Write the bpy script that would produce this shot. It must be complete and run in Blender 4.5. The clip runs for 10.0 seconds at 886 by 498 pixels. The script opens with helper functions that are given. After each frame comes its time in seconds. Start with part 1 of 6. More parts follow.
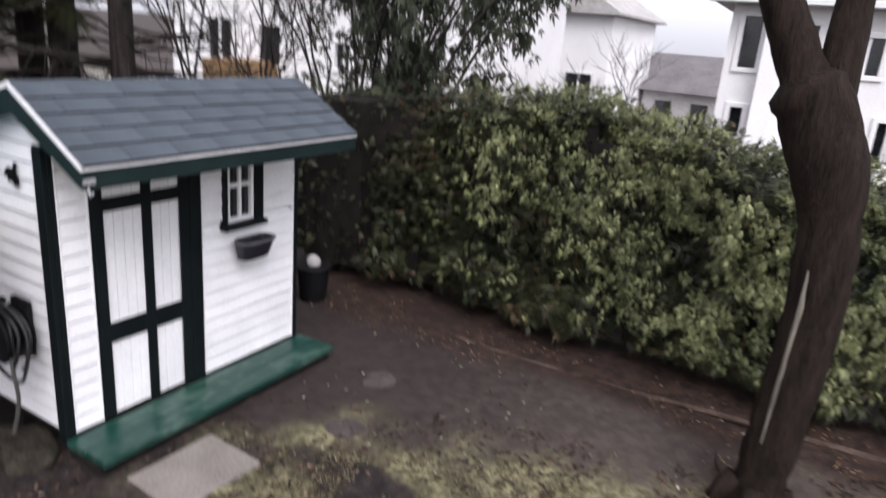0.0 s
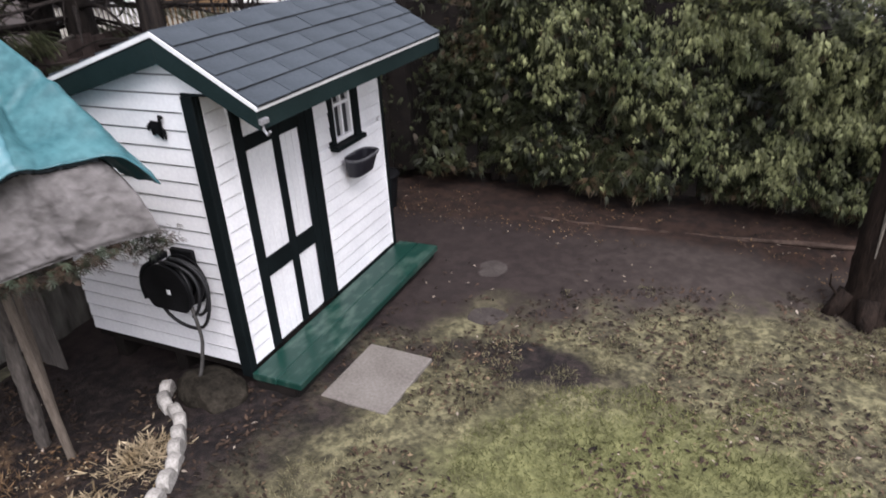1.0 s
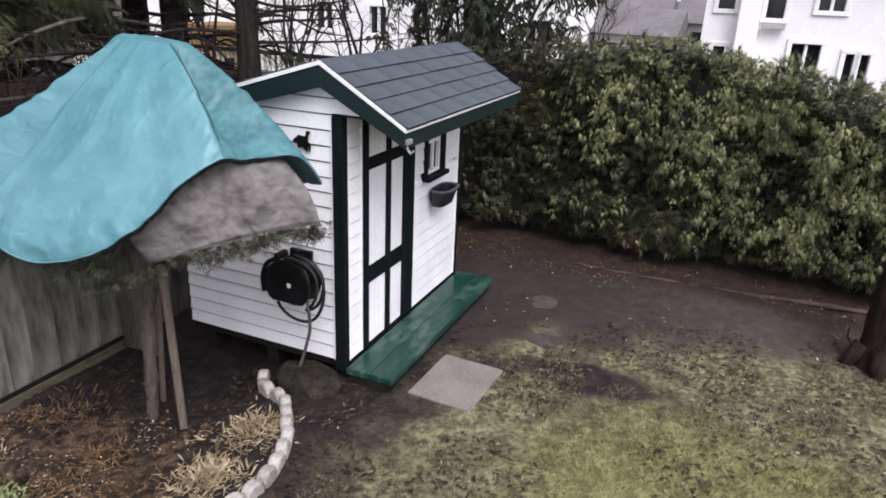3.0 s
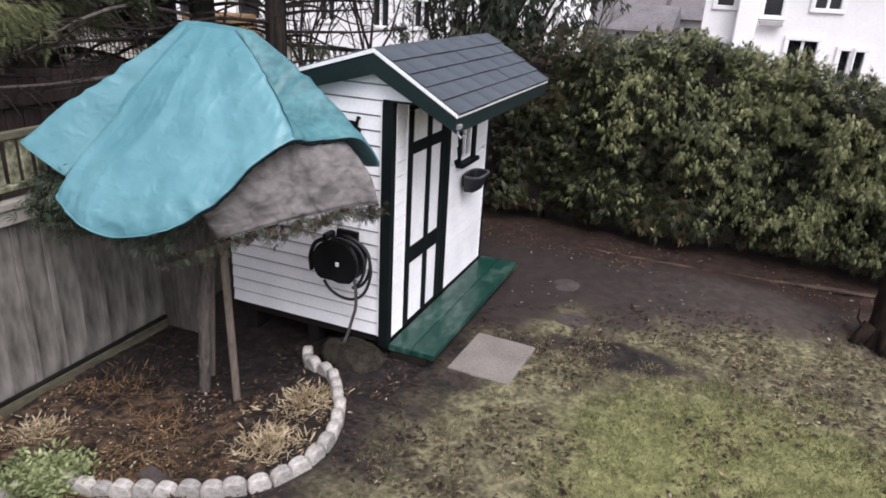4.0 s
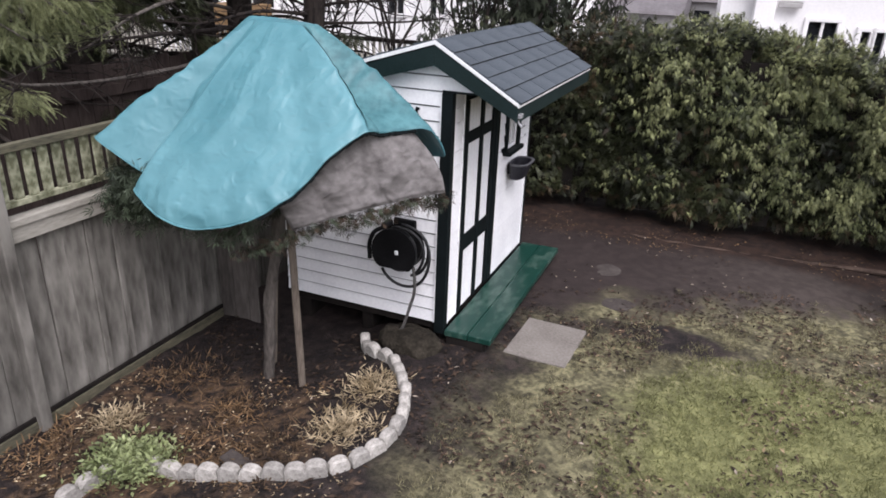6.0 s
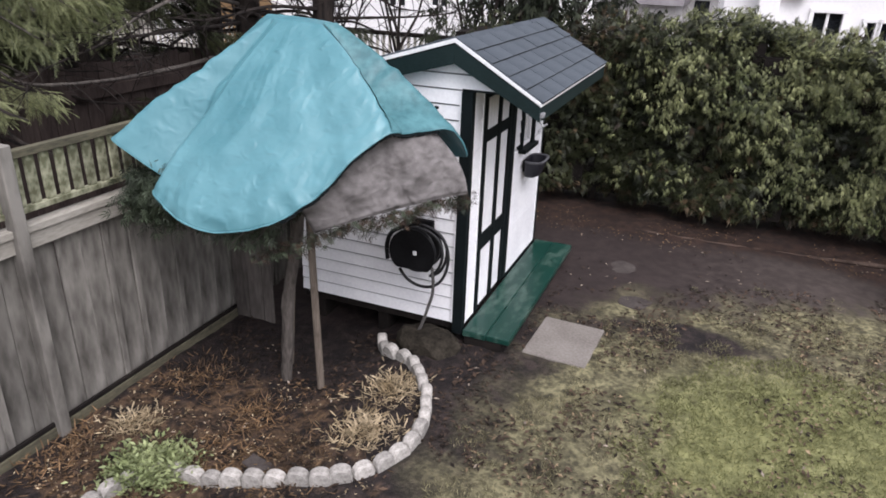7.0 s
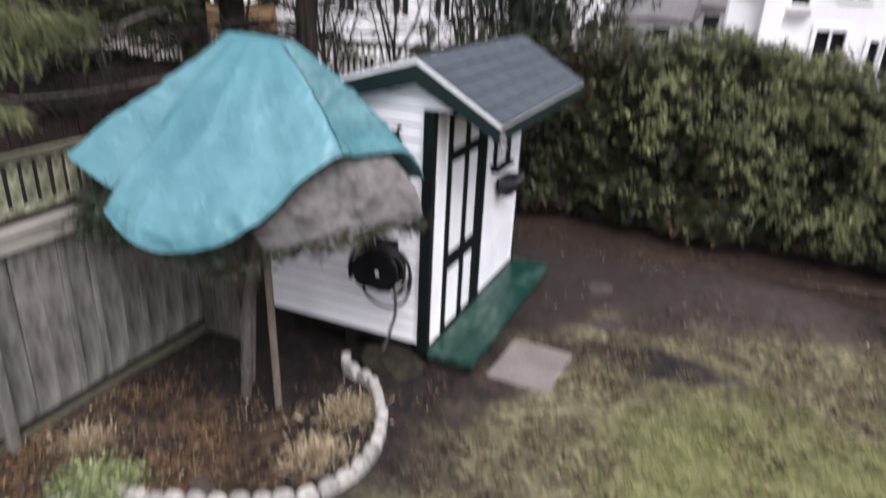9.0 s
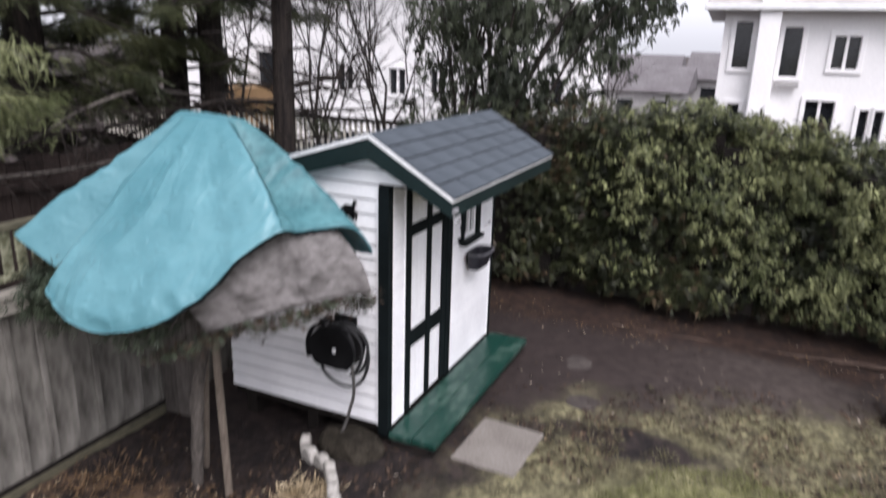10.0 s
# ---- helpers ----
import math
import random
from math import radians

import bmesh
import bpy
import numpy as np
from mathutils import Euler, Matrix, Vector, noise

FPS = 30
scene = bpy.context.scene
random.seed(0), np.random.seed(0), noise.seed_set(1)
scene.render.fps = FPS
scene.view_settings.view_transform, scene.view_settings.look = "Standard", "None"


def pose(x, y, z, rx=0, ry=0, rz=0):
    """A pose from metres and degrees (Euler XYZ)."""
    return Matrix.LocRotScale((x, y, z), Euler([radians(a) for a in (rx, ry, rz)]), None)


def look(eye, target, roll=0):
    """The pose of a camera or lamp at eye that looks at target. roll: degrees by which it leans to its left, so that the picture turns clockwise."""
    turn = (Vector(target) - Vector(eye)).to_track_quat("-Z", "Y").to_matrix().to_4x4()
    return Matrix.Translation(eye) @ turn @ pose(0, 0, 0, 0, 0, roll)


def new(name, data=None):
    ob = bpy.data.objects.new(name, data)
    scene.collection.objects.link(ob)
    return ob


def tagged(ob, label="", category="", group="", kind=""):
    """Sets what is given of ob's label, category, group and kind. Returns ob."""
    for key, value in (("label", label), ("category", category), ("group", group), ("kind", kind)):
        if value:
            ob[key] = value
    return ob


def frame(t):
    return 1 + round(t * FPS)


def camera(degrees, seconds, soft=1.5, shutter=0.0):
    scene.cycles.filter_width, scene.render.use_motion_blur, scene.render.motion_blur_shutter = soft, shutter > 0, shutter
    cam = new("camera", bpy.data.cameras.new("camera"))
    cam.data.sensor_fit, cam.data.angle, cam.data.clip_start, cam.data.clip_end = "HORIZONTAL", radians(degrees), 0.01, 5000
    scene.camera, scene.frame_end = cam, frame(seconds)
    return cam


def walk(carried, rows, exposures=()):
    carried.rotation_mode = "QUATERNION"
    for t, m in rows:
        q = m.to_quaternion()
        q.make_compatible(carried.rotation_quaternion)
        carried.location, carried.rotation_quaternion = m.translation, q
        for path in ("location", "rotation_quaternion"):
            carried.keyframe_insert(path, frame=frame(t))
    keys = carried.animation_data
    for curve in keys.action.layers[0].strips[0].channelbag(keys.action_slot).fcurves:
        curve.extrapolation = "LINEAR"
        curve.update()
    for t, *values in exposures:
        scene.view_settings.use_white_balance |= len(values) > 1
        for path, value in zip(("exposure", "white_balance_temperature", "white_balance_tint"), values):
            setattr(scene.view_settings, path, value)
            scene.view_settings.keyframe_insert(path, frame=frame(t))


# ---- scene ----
cam = camera(66.0, 10.0, 1.7, 0.5)
PATH = [
    (0, (3.750, -2.056, 2.634), (2.799, -0.401, 2.039), 4.78),
    (0.3, (3.482, -2.340, 2.662), (2.673, -0.669, 1.918), 9.96),
    (0.5, (3.249, -2.490, 2.683), (2.485, -0.831, 1.868), 6.68),
    (0.8, (2.922, -2.668, 2.688), (2.150, -1.067, 1.770), -1.40),
    (1, (2.780, -2.761, 2.693), (2.001, -1.147, 1.805), -3.65),
    (1.2, (2.778, -2.883, 2.711), (1.987, -1.228, 1.914), -1.40),
    (1.5, (2.740, -2.994, 2.683), (1.943, -1.302, 1.972), 0.43),
    (2, (2.626, -3.238, 2.689), (1.844, -1.532, 1.996), 2.20),
    (2.5, (2.490, -3.494, 2.677), (1.729, -1.784, 1.975), 2.21),
    (4, (2.069, -4.110, 2.634), (1.375, -2.380, 1.909), 3.16),
    (4.5, (2.007, -4.245, 2.652), (1.306, -2.521, 1.918), 2.90),
    (5, (1.891, -4.298, 2.621), (1.193, -2.574, 1.886), 2.62),
    (5.5, (1.820, -4.350, 2.635), (1.115, -2.632, 1.891), 2.32),
    (7, (1.582, -4.345, 2.696), (0.894, -2.638, 1.911), 2.06),
    (7.5, (1.509, -4.398, 2.702), (0.810, -2.687, 1.937), 1.82),
    (8, (1.563, -4.417, 2.754), (0.855, -2.708, 1.993), 1.42),
    (8.3, (1.591, -4.308, 2.764), (0.887, -2.583, 2.038), 2.18),
    (8.5, (1.650, -4.229, 2.851), (0.916, -2.476, 2.227), 1.96),
    (8.7, (1.716, -4.104, 2.854), (0.954, -2.328, 2.341), 2.01),
    (9, (1.861, -4.126, 2.770), (1.139, -2.424, 2.006), 2.75),
    (9.2, (1.962, -4.089, 2.756), (1.268, -2.448, 1.849), 2.50),
    (9.5, (2.068, -4.065, 2.744), (1.355, -2.405, 1.887), 2.84),
    (9.7, (2.097, -4.037, 2.697), (1.364, -2.332, 1.950), 2.36),
    (10, (2.152, -3.870, 2.766), (1.364, -2.122, 2.199), 1.67),
]
walk(cam, [(t, look(eye, target, roll)) for t, eye, target, roll in PATH], [(0.0, 0.98, 6280, 18), (10.0, 0.98, 6280, 18)])

# ---- light ----
world = bpy.data.worlds.new("overcast_sky")
scene.world = world
world.use_nodes = True
wn, wl = world.node_tree.nodes, world.node_tree.links
wn.clear()
sky = wn.new("ShaderNodeTexSky")
sky.sky_type, sky.sun_disc = "NISHITA", False
sky.sun_elevation, sky.sun_rotation = radians(55), radians(135)
sky.air_density, sky.dust_density, sky.ozone_density = 1.0, 4.0, 1.0
grey = wn.new("ShaderNodeHueSaturation")
grey.inputs["Saturation"].default_value = 0.12
back = wn.new("ShaderNodeBackground")
back.inputs["Strength"].default_value = 0.135
veil = wn.new("ShaderNodeMix")
veil.data_type = "RGBA"
veil.inputs[0].default_value = 0.4
veil.inputs[7].default_value = (6.6, 6.8, 7.1, 1)
wl.new(sky.outputs[0], grey.inputs["Color"])
wl.new(grey.outputs[0], veil.inputs[6])
wl.new(veil.outputs[2], back.inputs[0])
wl.new(back.outputs[0], wn.new("ShaderNodeOutputWorld").inputs[0])
sun = new("sun", bpy.data.lights.new("sun", "SUN"))
sun.data.energy, sun.data.angle, sun.data.color = 1.3, radians(40), (1.0, 0.97, 0.93)
sun.matrix_world = look((4.0, -4.0, 8.0), (0, 0, 0))


# ---- materials ----
def material(name, c1, c2=None, rough=0.7, scale=6.0, stretch=(1, 1, 1), fine=60.0, bump=0.15, depth=0.01, vary=0.0, by="object", spec=0.4, metal=0.0, contrast=(0.35, 0.65), tail=1.0):
    """Two-scale noise between two colours, with relief; vary: brightness spread from piece to piece."""
    m = bpy.data.materials.new(name)
    m.use_nodes = True
    n, l = m.node_tree.nodes, m.node_tree.links
    b = n["Principled BSDF"]
    b.inputs["Roughness"].default_value, b.inputs["Metallic"].default_value = rough, metal
    b.inputs["Specular IOR Level"].default_value = spec
    co, mp = n.new("ShaderNodeTexCoord"), n.new("ShaderNodeMapping")
    mp.inputs["Scale"].default_value = stretch
    l.new(co.outputs["Object"], mp.inputs[0])
    big, small = n.new("ShaderNodeTexNoise"), n.new("ShaderNodeTexNoise")
    for t, s in ((big, scale), (small, fine)):
        t.inputs["Scale"].default_value, t.inputs["Detail"].default_value = s, 6.0
        l.new(mp.outputs[0], t.inputs["Vector"])
    mix2 = n.new("ShaderNodeMath")
    mix2.operation = "MULTIPLY_ADD"
    mix2.inputs[1].default_value = 0.45
    l.new(small.outputs[0], mix2.inputs[0])
    half = n.new("ShaderNodeMath")
    half.operation = "MULTIPLY"
    half.inputs[1].default_value = 0.55
    l.new(big.outputs[0], half.inputs[0])
    l.new(half.outputs[0], mix2.inputs[2])
    ramp = n.new("ShaderNodeValToRGB")
    ramp.color_ramp.elements[0].position, ramp.color_ramp.elements[1].position = contrast
    ramp.color_ramp.elements[0].color = (*c1, 1)
    ramp.color_ramp.elements[1].color = (*(c2 or [c * 1.35 for c in c1]), 1)
    l.new(mix2.outputs[0], ramp.inputs[0])
    colour = ramp.outputs[0]
    if vary:
        src = n.new("ShaderNodeObjectInfo").outputs["Random"] if by == "object" else n.new("ShaderNodeNewGeometry").outputs["Random Per Island"]
        if tail != 1.0:
            skew = n.new("ShaderNodeMath")
            skew.operation = "POWER"
            skew.inputs[1].default_value = tail
            l.new(src, skew.inputs[0])
            src = skew.outputs[0]
        span = n.new("ShaderNodeMapRange")
        span.inputs["To Min"].default_value, span.inputs["To Max"].default_value = 1 - vary * (0.5 if tail != 1.0 else 1.0), 1 + vary * tail
        l.new(src, span.inputs[0])
        hsv = n.new("ShaderNodeHueSaturation")
        l.new(span.outputs[0], hsv.inputs["Value"])
        l.new(colour, hsv.inputs["Color"])
        colour = hsv.outputs[0]
    l.new(colour, b.inputs["Base Color"])
    if bump:
        bp = n.new("ShaderNodeBump")
        bp.inputs["Strength"].default_value, bp.inputs["Distance"].default_value = bump, depth
        l.new(mix2.outputs[0], bp.inputs["Height"])
        l.new(bp.outputs[0], b.inputs["Normal"])
    return m


def foliage(name, c1, c2, vary=0.45, rough=0.55, through_light=0.2, tail=1.0):
    m = material(name, c1, c2, rough=rough, scale=1.4, fine=7, contrast=(0.38, 0.62), bump=0, vary=vary, tail=tail, by="island", spec=0.35)
    n, l = m.node_tree.nodes, m.node_tree.links
    b = n["Principled BSDF"]
    tr, mx = n.new("ShaderNodeBsdfTranslucent"), n.new("ShaderNodeMixShader")
    mx.inputs[0].default_value = through_light
    l.new(b.inputs["Base Color"].links[0].from_socket, tr.inputs[0])
    l.new(b.outputs[0], mx.inputs[1])
    l.new(tr.outputs[0], mx.inputs[2])
    l.new(mx.outputs[0], n["Material Output"].inputs[0])
    return m


# dark grey that paints the shadow lines between the gable boards
M_GAP = material("painted_joint_shade", (0.13, 0.13, 0.14), (0.22, 0.22, 0.23), rough=0.9, bump=0)
M_BUTTSHADE = material("shaded_shingle_butt", (0.008, 0.01, 0.012), (0.016, 0.018, 0.021), rough=0.9, bump=0)
M_SIDING = material("white_painted_siding", (0.7, 0.7, 0.72), (0.84, 0.84, 0.85), rough=0.5, scale=3, fine=45, bump=0.05, depth=0.003, vary=0.03)
M_BARGE = material("dark_green_bargeboard_paint", (0.004, 0.011, 0.011), (0.01, 0.021, 0.021), rough=0.55, scale=5, fine=70, bump=0.08, depth=0.002, spec=0.2)
M_TRIM = material("blackish_green_paint", (0.0022, 0.004, 0.0045), (0.006, 0.0095, 0.0105), rough=0.6, scale=5, fine=70, bump=0.08, depth=0.002, spec=0.14)
M_PORCH = material("worn_green_deck_paint", (0.006, 0.036, 0.027), (0.075, 0.122, 0.1), rough=0.33, scale=1.3, stretch=(2.2, 1, 1), fine=9, bump=0.12, depth=0.003, vary=0.04, contrast=(0.48, 0.68))
M_EDGE = material("white_drip_edge", (0.62, 0.63, 0.64), (0.78, 0.78, 0.78), rough=0.4, bump=0.03)
M_SHINGLE = material("blue_grey_asphalt_shingle", (0.034, 0.043, 0.053), (0.07, 0.083, 0.098), rough=0.85, scale=4, fine=120, bump=0.5, depth=0.005, vary=0.045, spec=0.3)
# for dark timbers, and where near-black stands in for shade
M_DARK = material("dark_timber_and_shade", (0.006, 0.005, 0.005), (0.016, 0.013, 0.011), rough=0.9, spec=0.15)
M_GLASS = material("dark_window_glass", (0.01, 0.012, 0.014), (0.02, 0.022, 0.025), rough=0.08, bump=0, spec=0.6)
M_BLACK = material("black_plastic", (0.003, 0.003, 0.0035), (0.009, 0.009, 0.01), rough=0.6, bump=0.03, spec=0.14)
M_HOSE = material("black_rubber_hose", (0.006, 0.006, 0.007), (0.02, 0.02, 0.021), rough=0.45, bump=0.02, spec=0.3)
M_PLANTER = material("dark_violet_grey_plastic", (0.008, 0.008, 0.012), (0.02, 0.019, 0.027), rough=0.5, bump=0.03)
M_RIMGREY = material("scuffed_grey_rim", (0.05, 0.05, 0.058), (0.15, 0.148, 0.158), rough=0.5, scale=9, bump=0.03)
M_TARP = material("teal_tarpaulin", (0.045, 0.151, 0.18), (0.094, 0.233, 0.266), rough=0.45, scale=1.1, fine=6, bump=0.1, depth=0.01, spec=0.5)
# darker tarpaulin teal, with the shade of its right flank in the colour
M_TARPSHADE = material("shaded_teal_tarpaulin", (0.026, 0.1, 0.115), (0.06, 0.172, 0.19), rough=0.5, scale=5, fine=24, bump=0.25, depth=0.012, spec=0.4, contrast=(0.4, 0.6))
M_FABRIC = material("grey_landscape_fabric", (0.06, 0.055, 0.053), (0.2, 0.187, 0.184), rough=0.9, scale=2.4, stretch=(1, 1, 1.3), fine=16, bump=0.5, depth=0.012, contrast=(0.33, 0.62), spec=0.2)


def crumple(m, scale, depth, strength):
    """Sharp small creases of a stiff sheet, on top of the material's own relief."""
    n, l = m.node_tree.nodes, m.node_tree.links
    b = n["Principled BSDF"]
    co = n.new("ShaderNodeTexCoord")
    t, bp = n.new("ShaderNodeTexNoise"), n.new("ShaderNodeBump")
    t.noise_type = "RIDGED_MULTIFRACTAL"
    t.inputs["Scale"].default_value, t.inputs["Detail"].default_value = scale, 2.5
    t.inputs["Distortion"].default_value = 0.4
    l.new(co.outputs["Object"], t.inputs["Vector"])
    bp.inputs["Strength"].default_value, bp.inputs["Distance"].default_value = strength, depth
    l.new(t.outputs[0], bp.inputs["Height"])
    if b.inputs["Normal"].links:
        l.new(b.inputs["Normal"].links[0].from_socket, bp.inputs["Normal"])
    l.new(bp.outputs[0], b.inputs["Normal"])


crumple(M_TARP, 4.5, 0.02, 0.5)
crumple(M_TARP, 16.0, 0.01, 0.7)
crumple(M_FABRIC, 5.0, 0.06, 0.9)
crumple(M_FABRIC, 16.0, 0.025, 0.6)
M_FENCE = material("weathered_grey_boards", (0.053, 0.049, 0.043), (0.213, 0.201, 0.18), rough=0.88, scale=1.5, stretch=(1.9, 1.9, 0.6), fine=6, bump=0.2, depth=0.005, vary=0.2, spec=0.2, contrast=(0.37, 0.63))
M_RAILWOOD = material("pale_weathered_rail", (0.2, 0.185, 0.155), (0.36, 0.34, 0.3), rough=0.85, scale=4, stretch=(3, 0.6, 3), fine=30, bump=0.25, depth=0.004, vary=0.1)
M_LATTICE = material("mossy_trellis_wood", (0.095, 0.098, 0.055), (0.36, 0.36, 0.255), rough=0.85, scale=6, fine=22, bump=0.25, vary=0.3, contrast=(0.42, 0.6))
M_MOSSRAIL = material("dark_mossy_rail", (0.035, 0.033, 0.022), (0.11, 0.1, 0.065), rough=0.9, scale=6, stretch=(3, 0.6, 3), fine=30, bump=0.3, vary=0.1)
M_SLAB = material("concrete_paver", (0.115, 0.1, 0.088), (0.2, 0.183, 0.165), rough=0.85, scale=3, fine=50, bump=0.25, depth=0.004, vary=0.05)
M_EDGING = material("grey_concrete_edging", (0.18, 0.168, 0.152), (0.43, 0.41, 0.38), rough=0.88, scale=7, fine=60, bump=0.45, depth=0.008, vary=0.25)
M_BOULDER = material("mossy_dark_boulder", (0.01, 0.009, 0.007), (0.042, 0.036, 0.028), rough=0.95, scale=9, fine=45, bump=0.9, depth=0.03, spec=0.08)
M_STONE = material("flat_brown_stone", (0.036, 0.03, 0.028), (0.07, 0.06, 0.055), rough=0.9, scale=6, fine=60, bump=0.3, depth=0.006, vary=0.15, spec=0.15)
M_BARK = material("wet_dark_bark", (0.006, 0.005, 0.005), (0.032, 0.025, 0.021), rough=0.85, scale=6, stretch=(3, 3, 0.5), fine=30, bump=0.7, depth=0.02, spec=0.2)
M_TREEBARK = material("wet_black_brown_bark", (0.005, 0.0036, 0.003), (0.026, 0.0175, 0.0135), rough=0.85, scale=5, stretch=(3, 3, 0.5), fine=26, bump=0.9, depth=0.03, spec=0.12)
M_BARKPALE = material("stripped_pale_bark", (0.08, 0.07, 0.058), (0.2, 0.18, 0.15), rough=0.8, scale=8, stretch=(2, 2, 0.4), fine=30, bump=0.4, depth=0.01)
M_TRUNK = material("grey_brown_bark", (0.028, 0.023, 0.02), (0.12, 0.105, 0.092), rough=0.85, scale=7, stretch=(2, 2, 0.5), fine=26, bump=0.7, depth=0.014)
M_STAKE = material("brown_timber_stake", (0.07, 0.055, 0.043), (0.17, 0.14, 0.112), rough=0.8, scale=6, stretch=(3, 3, 0.4), fine=40, bump=0.3, depth=0.004)
M_HEDGE = foliage("cedar_hedge_inner_shade", (0.008, 0.011, 0.005), (0.044, 0.05, 0.022), vary=0.6, tail=1.6)
M_HEDGETIP = foliage("cedar_hedge_lit_tips", (0.052, 0.063, 0.025), (0.188, 0.2, 0.094), vary=0.6, tail=1.8)
M_HEDGEBROWN = foliage("browned_cedar_foliage", (0.028, 0.02, 0.011), (0.085, 0.058, 0.03), vary=0.5)
M_LEAF = foliage("dark_evergreen_leaves", (0.014, 0.019, 0.012), (0.06, 0.07, 0.045), vary=0.6)
M_SPRUCE = foliage("spruce_needles", (0.022, 0.03, 0.014), (0.06, 0.065, 0.028), vary=0.5)
M_SPRUCELIGHT = foliage("light_spruce_tips", (0.09, 0.106, 0.045), (0.27, 0.288, 0.145), vary=0.5)
M_WEEPING = foliage("weeping_juniper_foliage", (0.011, 0.016, 0.01), (0.05, 0.066, 0.04), vary=0.6, tail=1.6)
M_RIMSHADE = material("black_rim_shade", (0.004, 0.006, 0.007), (0.01, 0.013, 0.014), rough=0.8, bump=0.1, spec=0.1)
M_SUNKEN = material("sunken_brown_timber", (0.035, 0.024, 0.019), (0.085, 0.06, 0.048), rough=0.9, scale=6, fine=30, bump=0.4, spec=0.15)
# two darker board colours that carry the tarpaulin's shade
M_BROWNSHADE = material("shaded_brown_boards", (0.02, 0.015, 0.013), (0.055, 0.043, 0.037), rough=0.88, scale=2.4, stretch=(4, 4, 0.4), fine=16, bump=0.3, depth=0.005, vary=0.2, spec=0.15)
M_GREYSHADE = material("shaded_grey_boards", (0.04, 0.035, 0.032), (0.14, 0.125, 0.113), rough=0.88, scale=2.0, stretch=(2.5, 2.5, 0.5), fine=14, bump=0.25, depth=0.005, vary=0.2, spec=0.15)
M_GALV = material("dull_galvanised_metal", (0.1, 0.1, 0.105), (0.3, 0.3, 0.31), rough=0.5, scale=14, fine=60, bump=0.1, spec=0.5)
M_GREYHOSE = material("grey_hose_end", (0.04, 0.038, 0.036), (0.1, 0.095, 0.09), rough=0.6, bump=0.02)
M_STRAW = foliage("dry_straw_leaves", (0.2, 0.15, 0.085), (0.52, 0.43, 0.29), vary=0.4, rough=0.8)
M_RUST = foliage("rusty_dry_stems", (0.04, 0.026, 0.016), (0.2, 0.125, 0.065), vary=0.6, rough=0.8)
M_GREENPLANT = foliage("pale_green_perennial", (0.12, 0.15, 0.06), (0.34, 0.38, 0.19), vary=0.45)
M_GRASS = foliage("lawn_grass", (0.08, 0.084, 0.032), (0.2, 0.203, 0.086), vary=0.4, rough=0.8)
M_DRYGRASS = foliage("dry_thatch", (0.1, 0.09, 0.05), (0.25, 0.228, 0.134), vary=0.5, rough=0.85)
M_LITTER = foliage("fallen_brown_leaves", (0.012, 0.0085, 0.007), (0.07, 0.045, 0.03), vary=0.8, rough=0.85)
M_PALELITTER = foliage("pale_fallen_leaves", (0.2, 0.16, 0.12), (0.4, 0.34, 0.28), vary=0.4, rough=0.7)
M_TANLEAF = foliage("tan_fallen_leaves", (0.09, 0.062, 0.038), (0.25, 0.185, 0.115), vary=0.6, rough=0.8)
M_STUCCO = material("white_stucco", (0.74, 0.73, 0.73), (0.84, 0.83, 0.83), rough=0.85, scale=0.8, fine=20, bump=0.1)
M_HOUSEROOF = material("grey_brown_roof_tiles", (0.26, 0.25, 0.24), (0.42, 0.41, 0.4), rough=0.85, scale=2, fine=12, bump=0.4, depth=0.04)
M_FARROOF = material("dark_far_roof", (0.09, 0.08, 0.085), (0.15, 0.14, 0.145), rough=0.85, scale=1, fine=8, bump=0.2)
M_FARWALL = material("grey_far_wall", (0.3, 0.29, 0.29), (0.42, 0.41, 0.4), rough=0.85, scale=1, fine=8, bump=0.1)
M_OCHRE = material("ochre_wall", (0.15, 0.092, 0.042), (0.22, 0.135, 0.062), rough=0.8, scale=2, fine=20, bump=0.1)
M_CREAM = material("cream_painted_wood", (0.5, 0.47, 0.4), (0.62, 0.6, 0.53), rough=0.6, bump=0.05)
M_BROWNFENCE = material("dark_brown_far_fence", (0.027, 0.0195, 0.018), (0.0675, 0.051, 0.045), rough=0.9, scale=3, stretch=(3, 3, 0.5), fine=20, bump=0.3, vary=0.12, spec=0.15)


